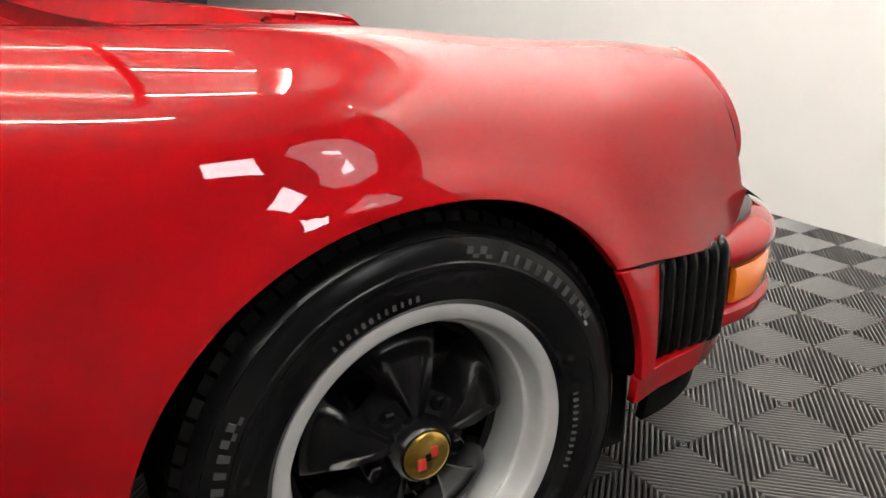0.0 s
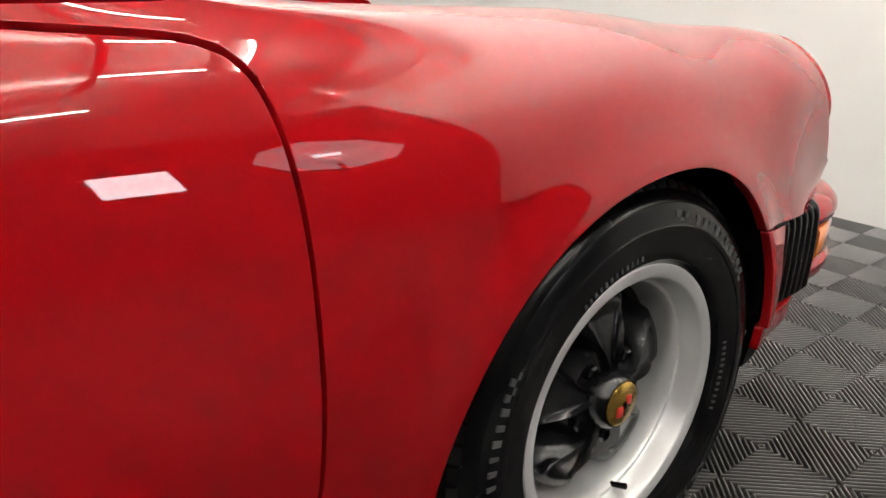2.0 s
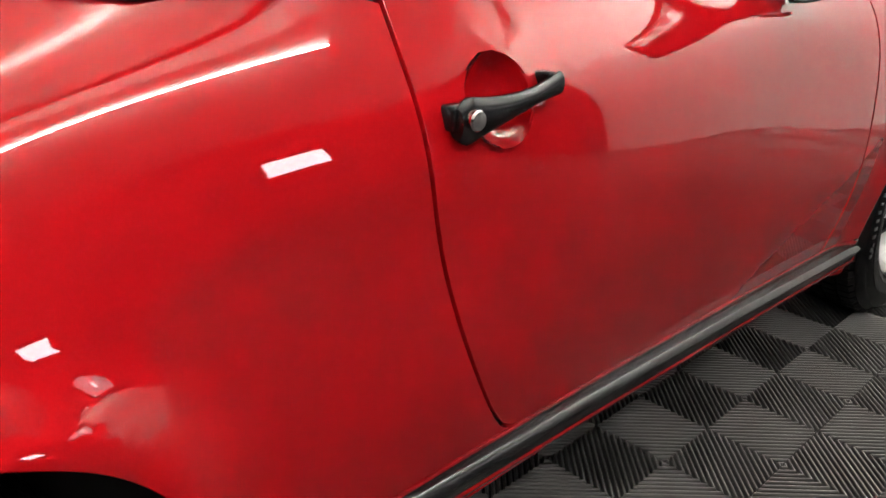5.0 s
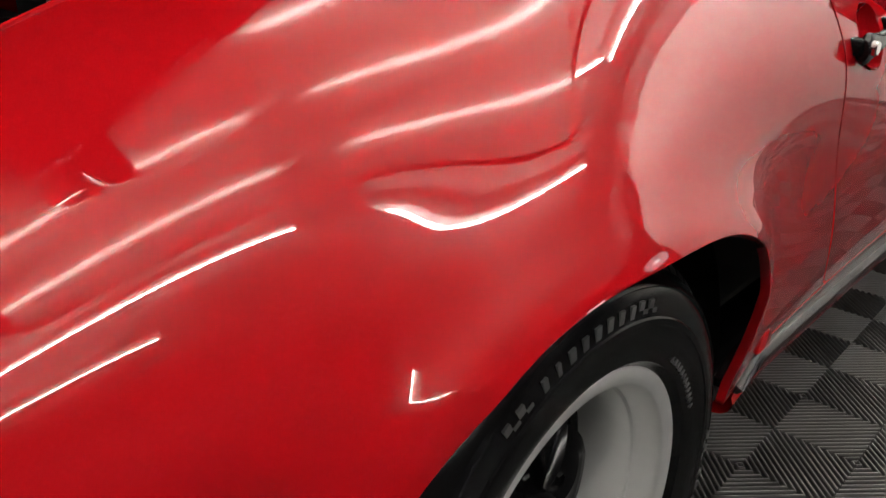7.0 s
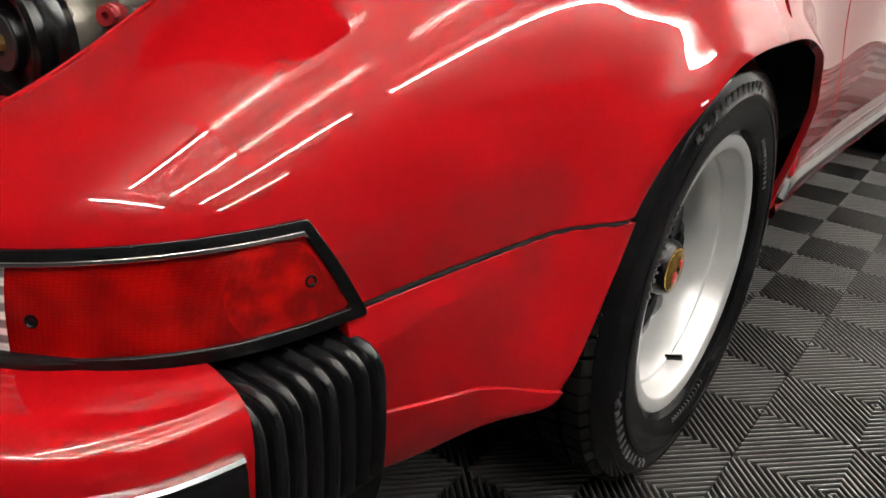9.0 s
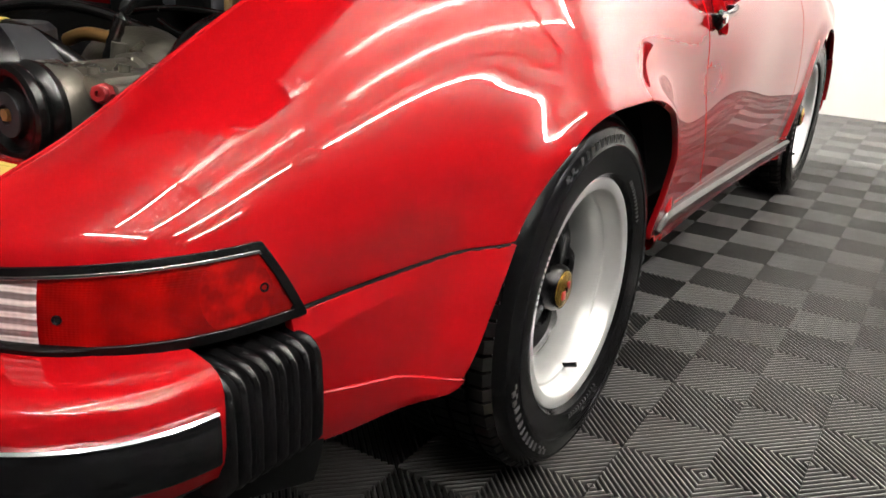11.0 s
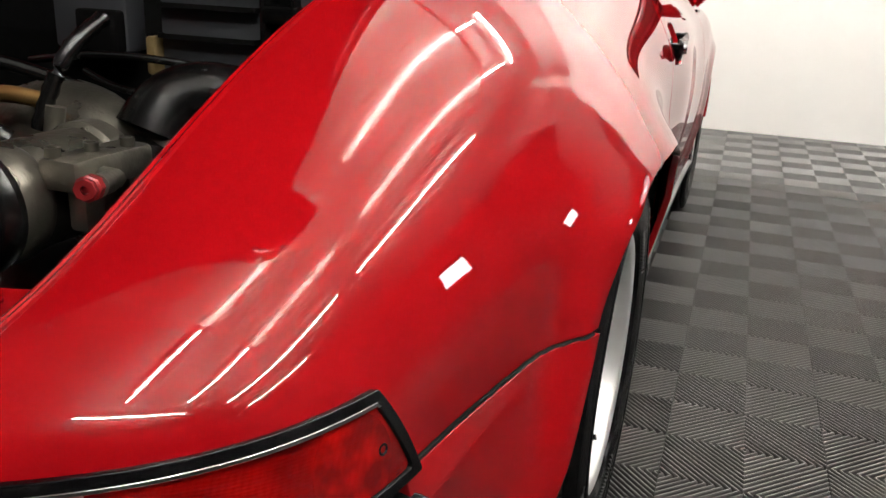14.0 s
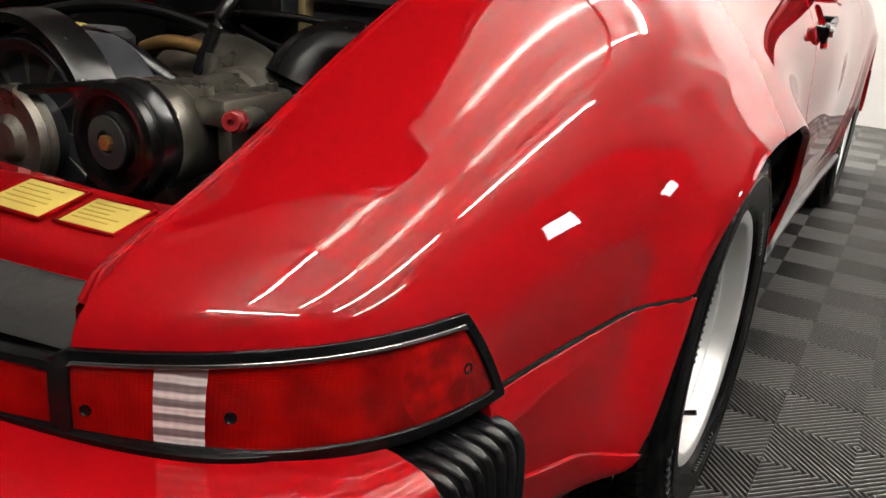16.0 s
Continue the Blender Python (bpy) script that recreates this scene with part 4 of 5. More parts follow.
# ---- wheels ----
def wheel(y, width, offset, turn, out, label):
    w = new("wheel")
    w["label"] = label
    w.parent = car
    R, r = WHEEL_R, 0.203
    c = (0, y, HUB_Z)
    bm = bmesh.new()
    prof = [(r - 0.006, offset - 0.016), (r + 0.004, offset - 0.002), (r + 0.010, offset + 0.003), (r + 0.012, offset + 0.006), (r + 0.030, offset + 0.0115), (r + 0.052, offset + 0.013), (r + 0.054, offset + 0.0145),
            (r + 0.060, offset + 0.0145), (r + 0.062, offset + 0.0128), (R - 0.034, offset + 0.009), (R - 0.026, offset + 0.005), (R - 0.024, offset + 0.0065), (R - 0.018, offset + 0.0015), (R - 0.010, offset - 0.010)]
    add_lathe(bm, prof, "x", c, 120)
    side = part("sidewall", bm, RUBBER, w, angle=28)
    # raised marks on the sidewall, in place of lettering
    bm = bmesh.new()
    rnd = random.Random(5)
    for a0, n, big in ((20, 8, True), (140, 8, True), (260, 8, True), (75, 12, False), (200, 12, False), (320, 12, False)):
        for k in range(n):
            a = radians(a0 + k * (4.1 if big else 2.6) + turn)
            hgt, wid = (0.016, 0.0085) if big else (0.007, 0.004)
            rr = R - 0.045 if big else r + 0.024
            m = Matrix.Translation(c) @ Matrix.Rotation(a, 4, "X") @ Matrix.Translation((offset + (0.0105 if big else 0.0098), rr, 0))
            vs = bmesh.ops.create_cube(bm, size=1.0)["verts"]
            bmesh.ops.transform(bm, matrix=m @ Matrix.Diagonal((0.0035, hgt, wid * rnd.uniform(0.6, 1.1), 1)), verts=vs)
    for a0 in (20, 140, 260):
        for side_a in (-9.5, 33.5):
            for ku in range(4):
                for kv in range(2):
                    if (ku + kv) % 2:
                        continue
                    a = radians(a0 + side_a + 2.0 * ku + turn)
                    m = Matrix.Translation(c) @ Matrix.Rotation(a, 4, "X") @ Matrix.Translation((offset + 0.0105, R - 0.049 + 0.009 * kv, 0))
                    vs = bmesh.ops.create_cube(bm, size=1.0)["verts"]
                    bmesh.ops.transform(bm, matrix=m @ Matrix.Diagonal((0.003, 0.009, 0.009, 1)), verts=vs)
    part("sidewall_relief", bm, mat_marks, side, "raised grey marks")["kind"] = "stuff"
    # tread: shoulder blocks with cross grooves, ribs behind
    bm = bmesh.new()
    add_lathe(bm, [(R - 0.012, offset - 0.012), (R - 0.011, offset - 0.03), (R - 0.008, offset - 0.05), (R - 0.008, offset - width + 0.03), (R - 0.02, offset - width + 0.004), (r, offset - width)], "x", c, 96)
    tread = part("tread", bm, TREAD, w)
    bm = bmesh.new()
    nb = 72
    for k in range(nb):
        for x_out, x_in, r_out, r_in, skew in ((offset - 0.010, offset - 0.045, R - 0.012, R, 0.0), (offset - 0.053, offset - 0.082, R, R, 0.4), (offset - 0.090, offset - 0.12, R, R, -0.4), (offset - 0.128, offset - width + 0.01, R, R - 0.004, 0.0)):
            a0 = 2 * math.pi * (k + skew) / nb
            a1 = a0 + 2 * math.pi / nb * 0.78
            vs = []
            for a in (a0, (a0 + a1) / 2, a1):
                for xx, rr in ((x_out, r_out - 0.010), (x_out, r_out - 0.001), (x_out - 0.010, r_in - 0.0005), (x_in, r_in), (x_in, r_in - 0.010)):
                    vs.append(bm.verts.new((xx, y + rr * math.cos(a), HUB_Z + rr * math.sin(a))))
            for t in range(2):
                for u in range(4):
                    bm.faces.new((vs[t * 5 + u], vs[t * 5 + u + 1], vs[t * 5 + u + 6], vs[t * 5 + u + 5]))
            bm.faces.new(vs[:5])
            bm.faces.new(vs[10:][::-1])
    part("tread_pattern", bm, TREAD, w, smooth=False)["kind"] = "stuff"
    lip = offset - 0.004
    deep = width * 0.5
    prof = [(r - 0.004, lip - 0.014), (r + 0.003, lip - 0.004), (r + 0.004, lip + 0.001), (r + 0.002, lip + 0.0032), (r - 0.002, lip + 0.0036), (r - 0.015, lip + 0.0012), (r - 0.0172, lip - 0.0004), (r - 0.0185, lip - 0.004),
            (r - 0.0215, lip - 0.012), (r - 0.024, lip - 0.028), (r - 0.0265, lip - 0.032), (r - 0.031, lip - 0.0335), (r - 0.0335, lip - 0.038), (r - 0.036, lip - 0.06), (r - 0.040, lip - deep)]
    bm = add_lathe(bmesh.new(), prof, "x", c, 120)
    rim = part("rim", bm, ALLOY, w, "satin silver outer rim", angle=38)
    face = lip + out
    rin = r - 0.040
    bm = add_lathe(bmesh.new(), [(rin + 0.001, lip - deep + 0.006), (rin - 0.012, lip - deep + 0.004), (rin - 0.014, lip - deep - 0.012), (rin - 0.014, lip - deep - 0.03)], "x", c, 64)
    part("spoke_ring", bm, SPOKE, rim)
    # five petals with raised edges and a hollow middle
    for k in range(5):
        a = radians(72 * k + turn)
        bm = bmesh.new()
        grid = []
        nr, nc = 14, 25
        for i in range(nr):
            f = i / (nr - 1)
            rr = 0.040 + (rin - 0.012 - 0.040) * f
            half = radians(14 + 13 * math.sin(f * math.pi / 2) + 4 * math.sin(math.pi * f))
            row = []
            for m in range(nc):
                g = 2 * m / (nc - 1) - 1
                edge = max(0, 1 - abs(abs(g) - 0.58) / 0.13)
                rise = 0.012 * edge * edge * (3 - 2 * edge) * math.sin(math.pi * min(1, 0.12 + f)) - 0.034 * max(0, abs(g) - 0.70) / 0.30
                hump = 0.009 * max(0, 1 - abs(f - 0.90) / 0.10) * max(0, min(1, (0.75 - abs(g)) / 0.2))
                xx = face - 0.052 - 0.020 * f - 0.010 * f * f + rise + hump + 0.002 * (1 - g * g)
                aa = a + half * g
                row.append(bm.verts.new((xx, y + rr * math.cos(aa), HUB_Z + rr * math.sin(aa))))
            grid.append(row)
        for A, B in zip(grid, grid[1:]):
            for m in range(nc - 1):
                bm.faces.new((A[m], A[m + 1], B[m + 1], B[m]))
        part("spoke", bm, SPOKE, w, "satin black petal spoke", angle=60)
        an = a + radians(36)
        bm = add_lathe(bmesh.new(), [(0.0115, face - 0.075), (0.0115, face - 0.052), (0.009, face - 0.049), (0.008, face - 0.054), (0.0001, face - 0.055)], "x", (0, y + 0.063 * math.cos(an), HUB_Z + 0.063 * math.sin(an)), 6)
        part("wheel_nut", bm, SPOKE, w)
    bm = add_lathe(bmesh.new(), [(0.085, face - 0.09), (0.075, face - 0.062), (0.046, face - 0.055), (0.041, face - 0.035), (0.036, face - 0.028), (0.033, face - 0.030)], "x", c, 48)
    part("hub", bm, SPOKE, w)
    bm = add_lathe(bmesh.new(), [(0.034, face - 0.034), (0.033, face - 0.027), (0.029, face - 0.0245), (0.0001, face - 0.022)], "x", c, 40)
    cap = part("hub_cap", bm, GOLD, w, "gold hub cap with a plain red and black shape")
    bm = bmesh.new()
    add_box(bm, (0.002, 0.012, 0.016), (face - 0.0225, y - 0.009, HUB_Z - 0.008), 0.0005)
    add_box(bm, (0.002, 0.010, 0.014), (face - 0.0225, y + 0.009, HUB_Z + 0.006), 0.0005)
    part("cap_mark", bm, CAP_RED, cap)
    bm = bmesh.new()
    add_box(bm, (0.002, 0.008, 0.010), (face - 0.022, y, HUB_Z), 0.0005)
    part("cap_mark", bm, BLACK_TRIM, cap)
    # valve stem on the lower barrel
    av = radians(-86)
    vr = r - 0.030
    bm = add_tube(bmesh.new(), [(lip - 0.046, y + 0.03 + vr * math.cos(av), HUB_Z + vr * math.sin(av)), (lip - 0.030, y + 0.03 + (vr - 0.006) * math.cos(av), HUB_Z + (vr - 0.006) * math.sin(av)), (lip - 0.012, y + 0.032 + (vr - 0.012) * math.cos(av), HUB_Z + (vr - 0.012) * math.sin(av))], [0.006, 0.0045, 0.005], 10)
    part("valve", bm, BLACK_TRIM, w)
    # brake disc and caliper behind the spokes
    bm = add_lathe(bmesh.new(), [(0.14, lip - deep - 0.03), (0.14, lip - deep - 0.05), (0.05, lip - deep - 0.05)], "x", c, 48)
    part("brake_disc", bm, DARK, w)
    # black disc added so the gaps between the spokes stay dark
    bm = add_lathe(bmesh.new(), [(0.0001, lip - deep - 0.066), (0.20, lip - deep - 0.066), (0.205, lip - deep - 0.06), (0.205, lip - deep - 0.07), (0.0001, lip - deep - 0.070)], "x", c, 48)
    part("spoke_blackout", bm, DARK, w)
    bm = bmesh.new()
    add_box(bm, (0.05, 0.06, 0.11), (lip - deep - 0.035, y + 0.085, HUB_Z + 0.03), 0.012)
    part("brake_caliper", bm, ENGINE, w)
    return w


mat_marks = mat("tyre_mark_rubber", (0.05, 0.05, 0.05), 0.5, 0, 0, 0.2, 60)
wheels = [wheel(AXLE_F, 0.185, 0.778, 20, 0.022, "black five-spoke alloy wheel with silver lip and slim tyre"), wheel(0.0, 0.215, 0.803, 62, -0.006, "black five-spoke alloy wheel with deep silver lip")]
for w in wheels:
    far = copy_thing(w, Matrix.Rotation(math.pi, 4, "Z") @ Matrix.Translation((0, 0, 0)))
    far.matrix_basis = Matrix.Translation((0, 2 * (AXLE_F if w is wheels[0] else 0), 0)) @ Matrix.Rotation(math.pi, 4, "Z")

# wheel housings, underbody, engine bay, cabin tub
for sx in (1, -1):
    for yc, ra in ((AXLE_F, 0.385), (0.0, 0.40)):
        bm = add_lathe(bmesh.new(), [(ra, 0.765), (ra, 0.50), (0.05, 0.49)], "x", (0, yc, HUB_Z), 40, a0=-0.03, a1=math.pi + 0.03)
        bm.transform(Matrix.Diagonal((sx, 1, 1, 1)))
        part("wheel_housing", bm, DARK, car, "black wheel housing")
bm = bmesh.new()
add_box(bm, (1.36, 1.42, 0.06), (0, 1.14, 0.20), 0.02)
add_box(bm, (0.9, 2.2, 0.05), (0, 1.0, 0.24), 0.02)
add_box(bm, (1.2, 0.5, 0.05), (0, 2.78, 0.27), 0.02)
add_box(bm, (1.1, 0.45, 0.04), (0, -0.62, 0.30), 0.02)
part("underbody", bm, DARK, car)
bm = bmesh.new()
add_box(bm, (0.05, 0.14, 0.22), (0.66, 2.63, 0.25), 0.01)
part("splash_guard", bm, DARK, car)
bm = bmesh.new()
add_box(bm, (1.30, 1.5, 0.56), (0, 0.95, 0.53), 0.05)
part("cabin_interior", bm, SEAT, car)


# ---- engine bay ----
bm = bmesh.new()
add_box(bm, (0.03, 0.86, 0.24), (0.475, -0.36, 0.42), 0.008)
add_box(bm, (0.03, 0.86, 0.24), (-0.475, -0.36, 0.42), 0.008)
add_box(bm, (0.98, 0.03, 0.50), (0, 0.06, 0.50), 0.008)
add_box(bm, (0.98, 0.9, 0.03), (0, -0.36, 0.33), 0.008)
part("engine_bay", bm, DARK, car, "dark engine bay")

# folded edge beside the opening
def lid_edge(y):
    """Height of the skin at the opening's edge."""
    out = []
    for k in range(-3, 4):
        i = int(np.clip(np.searchsorted(SP[:, 0, 1], y) + 4 * k, 0, NY - 1))
        up = SP[i, :, 2] > 0.5
        out.append((SP[i, 0, 1], np.interp(0.462, SP[i, up, 0][::-1], SP[i, up, 2][::-1])))
    a = np.array(out)
    return float(np.polyval(np.polyfit(a[:, 0] - y, a[:, 1], 2), 0.0))


for sx in (1, -1):
    for xe, r, drop, nm in ((0.4595, 0.0035, 0.0, "lid_edge_bead"), (0.446, 0.004, 0.008, "lid_edge_bead")):
        pts = []
        for y in np.linspace(-0.855, 0.02, 60):
            pts.append((sx * xe, y, lid_edge(y) - drop))
        part(nm, add_tube(bmesh.new(), pts, r, 8), RED, car)
    bm = bmesh.new()
    rows = []
    for y in np.linspace(-0.855, 0.02, 60):
        z = lid_edge(y)
        rows.append([bm.verts.new((sx * a, y, z + b)) for a, b in ((0.4605, -0.002), (0.452, -0.009), (0.444, -0.009), (0.438, -0.014), (0.434, -0.05))])
    for A, B in zip(rows, rows[1:]):
        for k in range(4):
            bm.faces.new((A[k], A[k + 1], B[k + 1], B[k]))
    part("lid_gutter", bm, RED, car, "red folded gutter")

# latch panel across the tail, with its seal and yellow stickers
bm = bmesh.new()
rows = []
for k in range(41):
    g = 2 * k / 40 - 1
    x = 0.452 * g
    up = 0.022 * abs(g) ** 8
    back = 0.02 * (1 - g * g)
    rows.append([bm.verts.new((x, yy - back * w, zz + up)) for yy, zz, w in ((-0.668 + 0.05 * abs(g) ** 7, 0.540, 0), (-0.672 + 0.05 * abs(g) ** 7, 0.578, 0), (-0.682 + 0.05 * abs(g) ** 7, 0.585, 0), (-0.72, 0.584, 0), (-0.765, 0.574, 0.5), (-0.785, 0.566, 0.6), (-0.792, 0.556, 0.7), (-0.795, 0.54, 0.7))])
for A, B in zip(rows, rows[1:]):
    for k in range(7):
        bm.faces.new((A[k], A[k + 1], B[k + 1], B[k]))
part("latch_panel", bm, RED, car, "red latch panel with yellow stickers")
bm = bmesh.new()
rows = []
for k in range(41):
    g = 2 * k / 40 - 1
    x = 0.45 * g
    back = 0.045 * (1 - g * g)
    rows.append([bm.verts.new((x, yy - back, zz)) for yy, zz in ((-0.788, 0.535), (-0.79, 0.553), (-0.80, 0.558), (-0.835, 0.548), (-0.862, 0.538), (-0.868, 0.53))])
for A, B in zip(rows, rows[1:]):
    for k in range(5):
        bm.faces.new((A[k], A[k + 1], B[k + 1], B[k]))
part("lid_seal", bm, WORN_RUBBER, car, "worn black rubber seal")


def sticker(x, y, w, d, turn):
    m = Matrix.Translation((x, y, 0.5858)) @ Matrix.Rotation(radians(-11), 4, "X").inverted() @ Matrix.Rotation(radians(turn), 4, "Z")
    bm = bmesh.new()
    add_box(bm, (w, d, 0.0016), (0, 0, 0), 0.0004)
    bm.transform(m)
    st = part("sticker", bm, STICKER, car, "yellow sticker with unreadable lines")
    rnd = random.Random(int(x * 1000))
    for k in range(5):
        bm = bmesh.new()
        ln = w * rnd.uniform(0.45, 0.8)
        add_box(bm, (ln, d * 0.03, 0.0006), (-w * 0.42 + ln / 2, d * (0.32 - 0.15 * k), 0.0011))
        bm.transform(m)
        part("print_line", bm, INK, st)
    bm = bmesh.new()
    for ox, oy, sw, sd in ((0, d / 2 + 0.003, w + 0.012, 0.003), (0, -d / 2 - 0.003, w + 0.012, 0.003), (w / 2 + 0.0045, 0, 0.003, d + 0.009), (-w / 2 - 0.0045, 0, 0.003, d + 0.009)):
        add_box(bm, (sw, sd, 0.004), (ox, oy, 0.0), 0.001)
    bm.transform(m)
    part("sticker_rim", bm, RED, st)


sticker(0.325, -0.735, 0.072, 0.050, 4)
sticker(0.225, -0.742, 0.085, 0.058, 2)

# engine lid, standing open on its hinges at the front of the bay
lid = new("engine_lid")
lid["label"] = "raised red engine lid with a dark ribbed underside"
lid.parent = car
lid.matrix_basis = Matrix.Translation((0, 0.0, 0.955)) @ Matrix.Rotation(radians(-56), 4, "X")
bm = bmesh.new()
add_box(bm, (0.92, 0.86, 0.014), (0, -0.43, 0.02), 0.006)
part("outer_skin", bm, RED, lid)
# broad tail wing with a rounded rubber lip
bm = bmesh.new()
rows = []
for k in range(33):
    g = 2 * k / 32 - 1
    x = 0.72 * math.sin(g * math.pi / 2)
    back = 0.16 * (1 - abs(g) ** 3)
    rows.append([bm.verts.new((x, yy, zz)) for yy, zz in ((-0.62, 0.030), (-0.80 - back * 0.5, 0.050), (-0.90 - back, 0.085), (-0.915 - back, 0.078), (-0.80 - back * 0.5, 0.026), (-0.62, 0.012))])
for A, B in zip(rows, rows[1:]):
    for k in range(6):
        bm.faces.new((A[k], A[(k + 1) % 6], B[(k + 1) % 6], B[k]))
bm.faces.new(rows[0])
bm.faces.new(rows[-1])
part("tail_wing", bm, RED, lid, "broad red tail wing")
for w, d, px, py in ((0.05, 0.80, 0.42, -0.43), (0.05, 0.80, -0.42, -0.43), (0.86, 0.05, 0, -0.05), (0.86, 0.05, 0, -0.81), (0.04, 0.72, 0.14, -0.43), (0.04, 0.72, -0.14, -0.43)):
    bm = bmesh.new()
    add_box(bm, (w, d, 0.03), (px, py, 0.0), 0.008)
    part("frame_rail", bm, RED, lid)
bm = bmesh.new()
add_box(bm, (0.74, 0.70, 0.008), (0, -0.43, 0.008), 0.002)
part("lid_lining", bm, DARK, lid, "dark lid lining")
for sx in (1, -1):
    bm = bmesh.new()
    add_tube(bm, smooth_path([(sx * 0.36, 0.03, 0.86), (sx * 0.37, -0.03, 0.90), (sx * 0.38, -0.05, 0.96), (sx * 0.38, -0.02, 1.0)], 12), 0.014, 10)
    part("lid_hinge", bm, RED, car)


def disc_stack(name, profile, centre, material, parent, label="", axis="y", n=48):
    return part(name, add_lathe(bmesh.new(), profile, axis, centre, n), material, parent, label)


engine = new("engine")
engine["label"] = "flat-six engine with grey cast parts and black hoses"
engine.parent = car
# compressor with its black pulley
pc = (0.225, -0.63, 0.628)
comp = disc_stack("compressor", [(0.0001, 0.02), (0.062, 0.02), (0.066, 0.03), (0.066, 0.06), (0.058, 0.075), (0.060, 0.085), (0.060, 0.17), (0.066, 0.175), (0.066, 0.20), (0.0001, 0.205)], pc, ENGINE, engine, "cast aluminium compressor body")
pul = disc_stack("pulley", [(0.018, -0.012), (0.020, -0.018), (0.032, -0.018), (0.034, -0.010), (0.050, -0.008), (0.052, -0.016), (0.060, -0.018), (0.066, -0.014), (0.068, -0.006), (0.066, 0.000), (0.058, 0.006), (0.066, 0.012), (0.069, 0.020), (0.066, 0.030), (0.05, 0.03)], pc, ENGINE_BLACK, comp, "glossy black belt pulley")
disc_stack("pulley_plate", [(0.030, -0.0185), (0.030, -0.021), (0.014, -0.022), (0.012, -0.017), (0.0001, -0.017)], pc, ENGINE_GREY, pul)
disc_stack("pulley_bolt", [(0.009, -0.016), (0.009, -0.024), (0.0001, -0.025)], pc, BRASS, pul, n=6)
for k in range(6):
    a = math.pi / 3 * k + 0.3
    disc_stack("case_bolt", [(0.006, -0.002), (0.006, 0.012), (0.0001, 0.012)], (pc[0] + 0.058 * math.cos(a), pc[1] + 0.17, pc[2] + 0.058 * math.sin(a)), ENGINE, comp, n=6)
bm = bmesh.new()
add_box(bm, (0.05, 0.12, 0.035), (pc[0] + 0.075, pc[1] + 0.12, pc[2] + 0.035), 0.008)
add_box(bm, (0.025, 0.03, 0.07), (pc[0] + 0.088, pc[1] + 0.085, pc[2] + 0.01), 0.006)
part("compressor_head", bm, ENGINE, comp)
for k in range(3):
    disc_stack("head_bolt", [(0.008, 0.0), (0.008, 0.010), (0.005, 0.010), (0.0045, 0.004), (0.0001, 0.004)], (pc[0] + 0.065 + 0.012 * k, pc[1] + 0.07 + 0.04 * k, pc[2] + 0.052), ENGINE, comp, axis="z", n=12)
bm = add_tube(bmesh.new(), [(pc[0] + 0.10, pc[1] + 0.10, pc[2] + 0.03), (pc[0] + 0.135, pc[1] + 0.075, pc[2] + 0.037), (pc[0] + 0.155, pc[1] + 0.03, pc[2] + 0.042)], 0.011, 12)
pipe = part("service_port", bm, ENGINE, comp)
bm = add_lathe(bmesh.new(), [(0.0105, -0.004), (0.0128, -0.002), (0.0128, 0.010), (0.0105, 0.0115), (0.0110, 0.0175), (0.0098, 0.019), (0.0040, 0.019), (0.0034, 0.014), (0.0001, 0.014)], "z", (0, 0, 0), 8)
bm.transform(Matrix.Translation((0.384, -0.612, 0.672)) @ Vector((0.012, -0.026, 0.003)).to_track_quat("Z", "Y").to_matrix().to_4x4())
part("dust_cap", bm, DUST_CAP, comp, "red plastic dust cap")
# fan housing and belt
fc = (0.035, -0.60, 0.60)
fan = disc_stack("cooling_fan", [(0.0001, -0.02), (0.045, -0.02), (0.055, 0.0), (0.10, 0.004), (0.105, -0.012), (0.118, -0.02), (0.124, -0.012), (0.124, 0.10), (0.10, 0.12)], fc, ENGINE_GREY, engine, "grey fan housing with belt pulley", n=64)
disc_stack("fan_pulley", [(0.0001, -0.05), (0.02, -0.05), (0.03, -0.04), (0.062, -0.045), (0.066, -0.036), (0.058, -0.03), (0.066, -0.022), (0.05, -0.02)], fc, ENGINE, fan)
for k in range(11):
    a = 2 * math.pi * k / 11
    bm = bmesh.new()
    add_box(bm, (0.050, 0.003, 0.022), (0, 0, 0), 0.001, Matrix.Rotation(0.5, 3, "X"))
    bm.transform(Matrix.Translation(fc) @ Matrix.Rotation(a, 4, "Y") @ Matrix.Translation((0.078, 0.006, 0)))
    part("blade", bm, ENGINE, fan)
disc_stack("housing_rim", [(0.128, -0.03), (0.14, -0.03), (0.145, -0.015), (0.145, 0.02), (0.128, 0.02)], (fc[0], fc[1], fc[2] + 0.01), ENGINE_BLACK, fan, "dark fan rim", n=64)
for dz in (0.062, -0.062):
    bm = add_tube(bmesh.new(), [(fc[0] + 0.02, fc[1] - 0.033, fc[2] + dz), (pc[0] - 0.02, pc[1] + 0.008, pc[2] + dz * 0.95)], 0.007, 6)
    part("belt", bm, ENGINE_BLACK, engine)
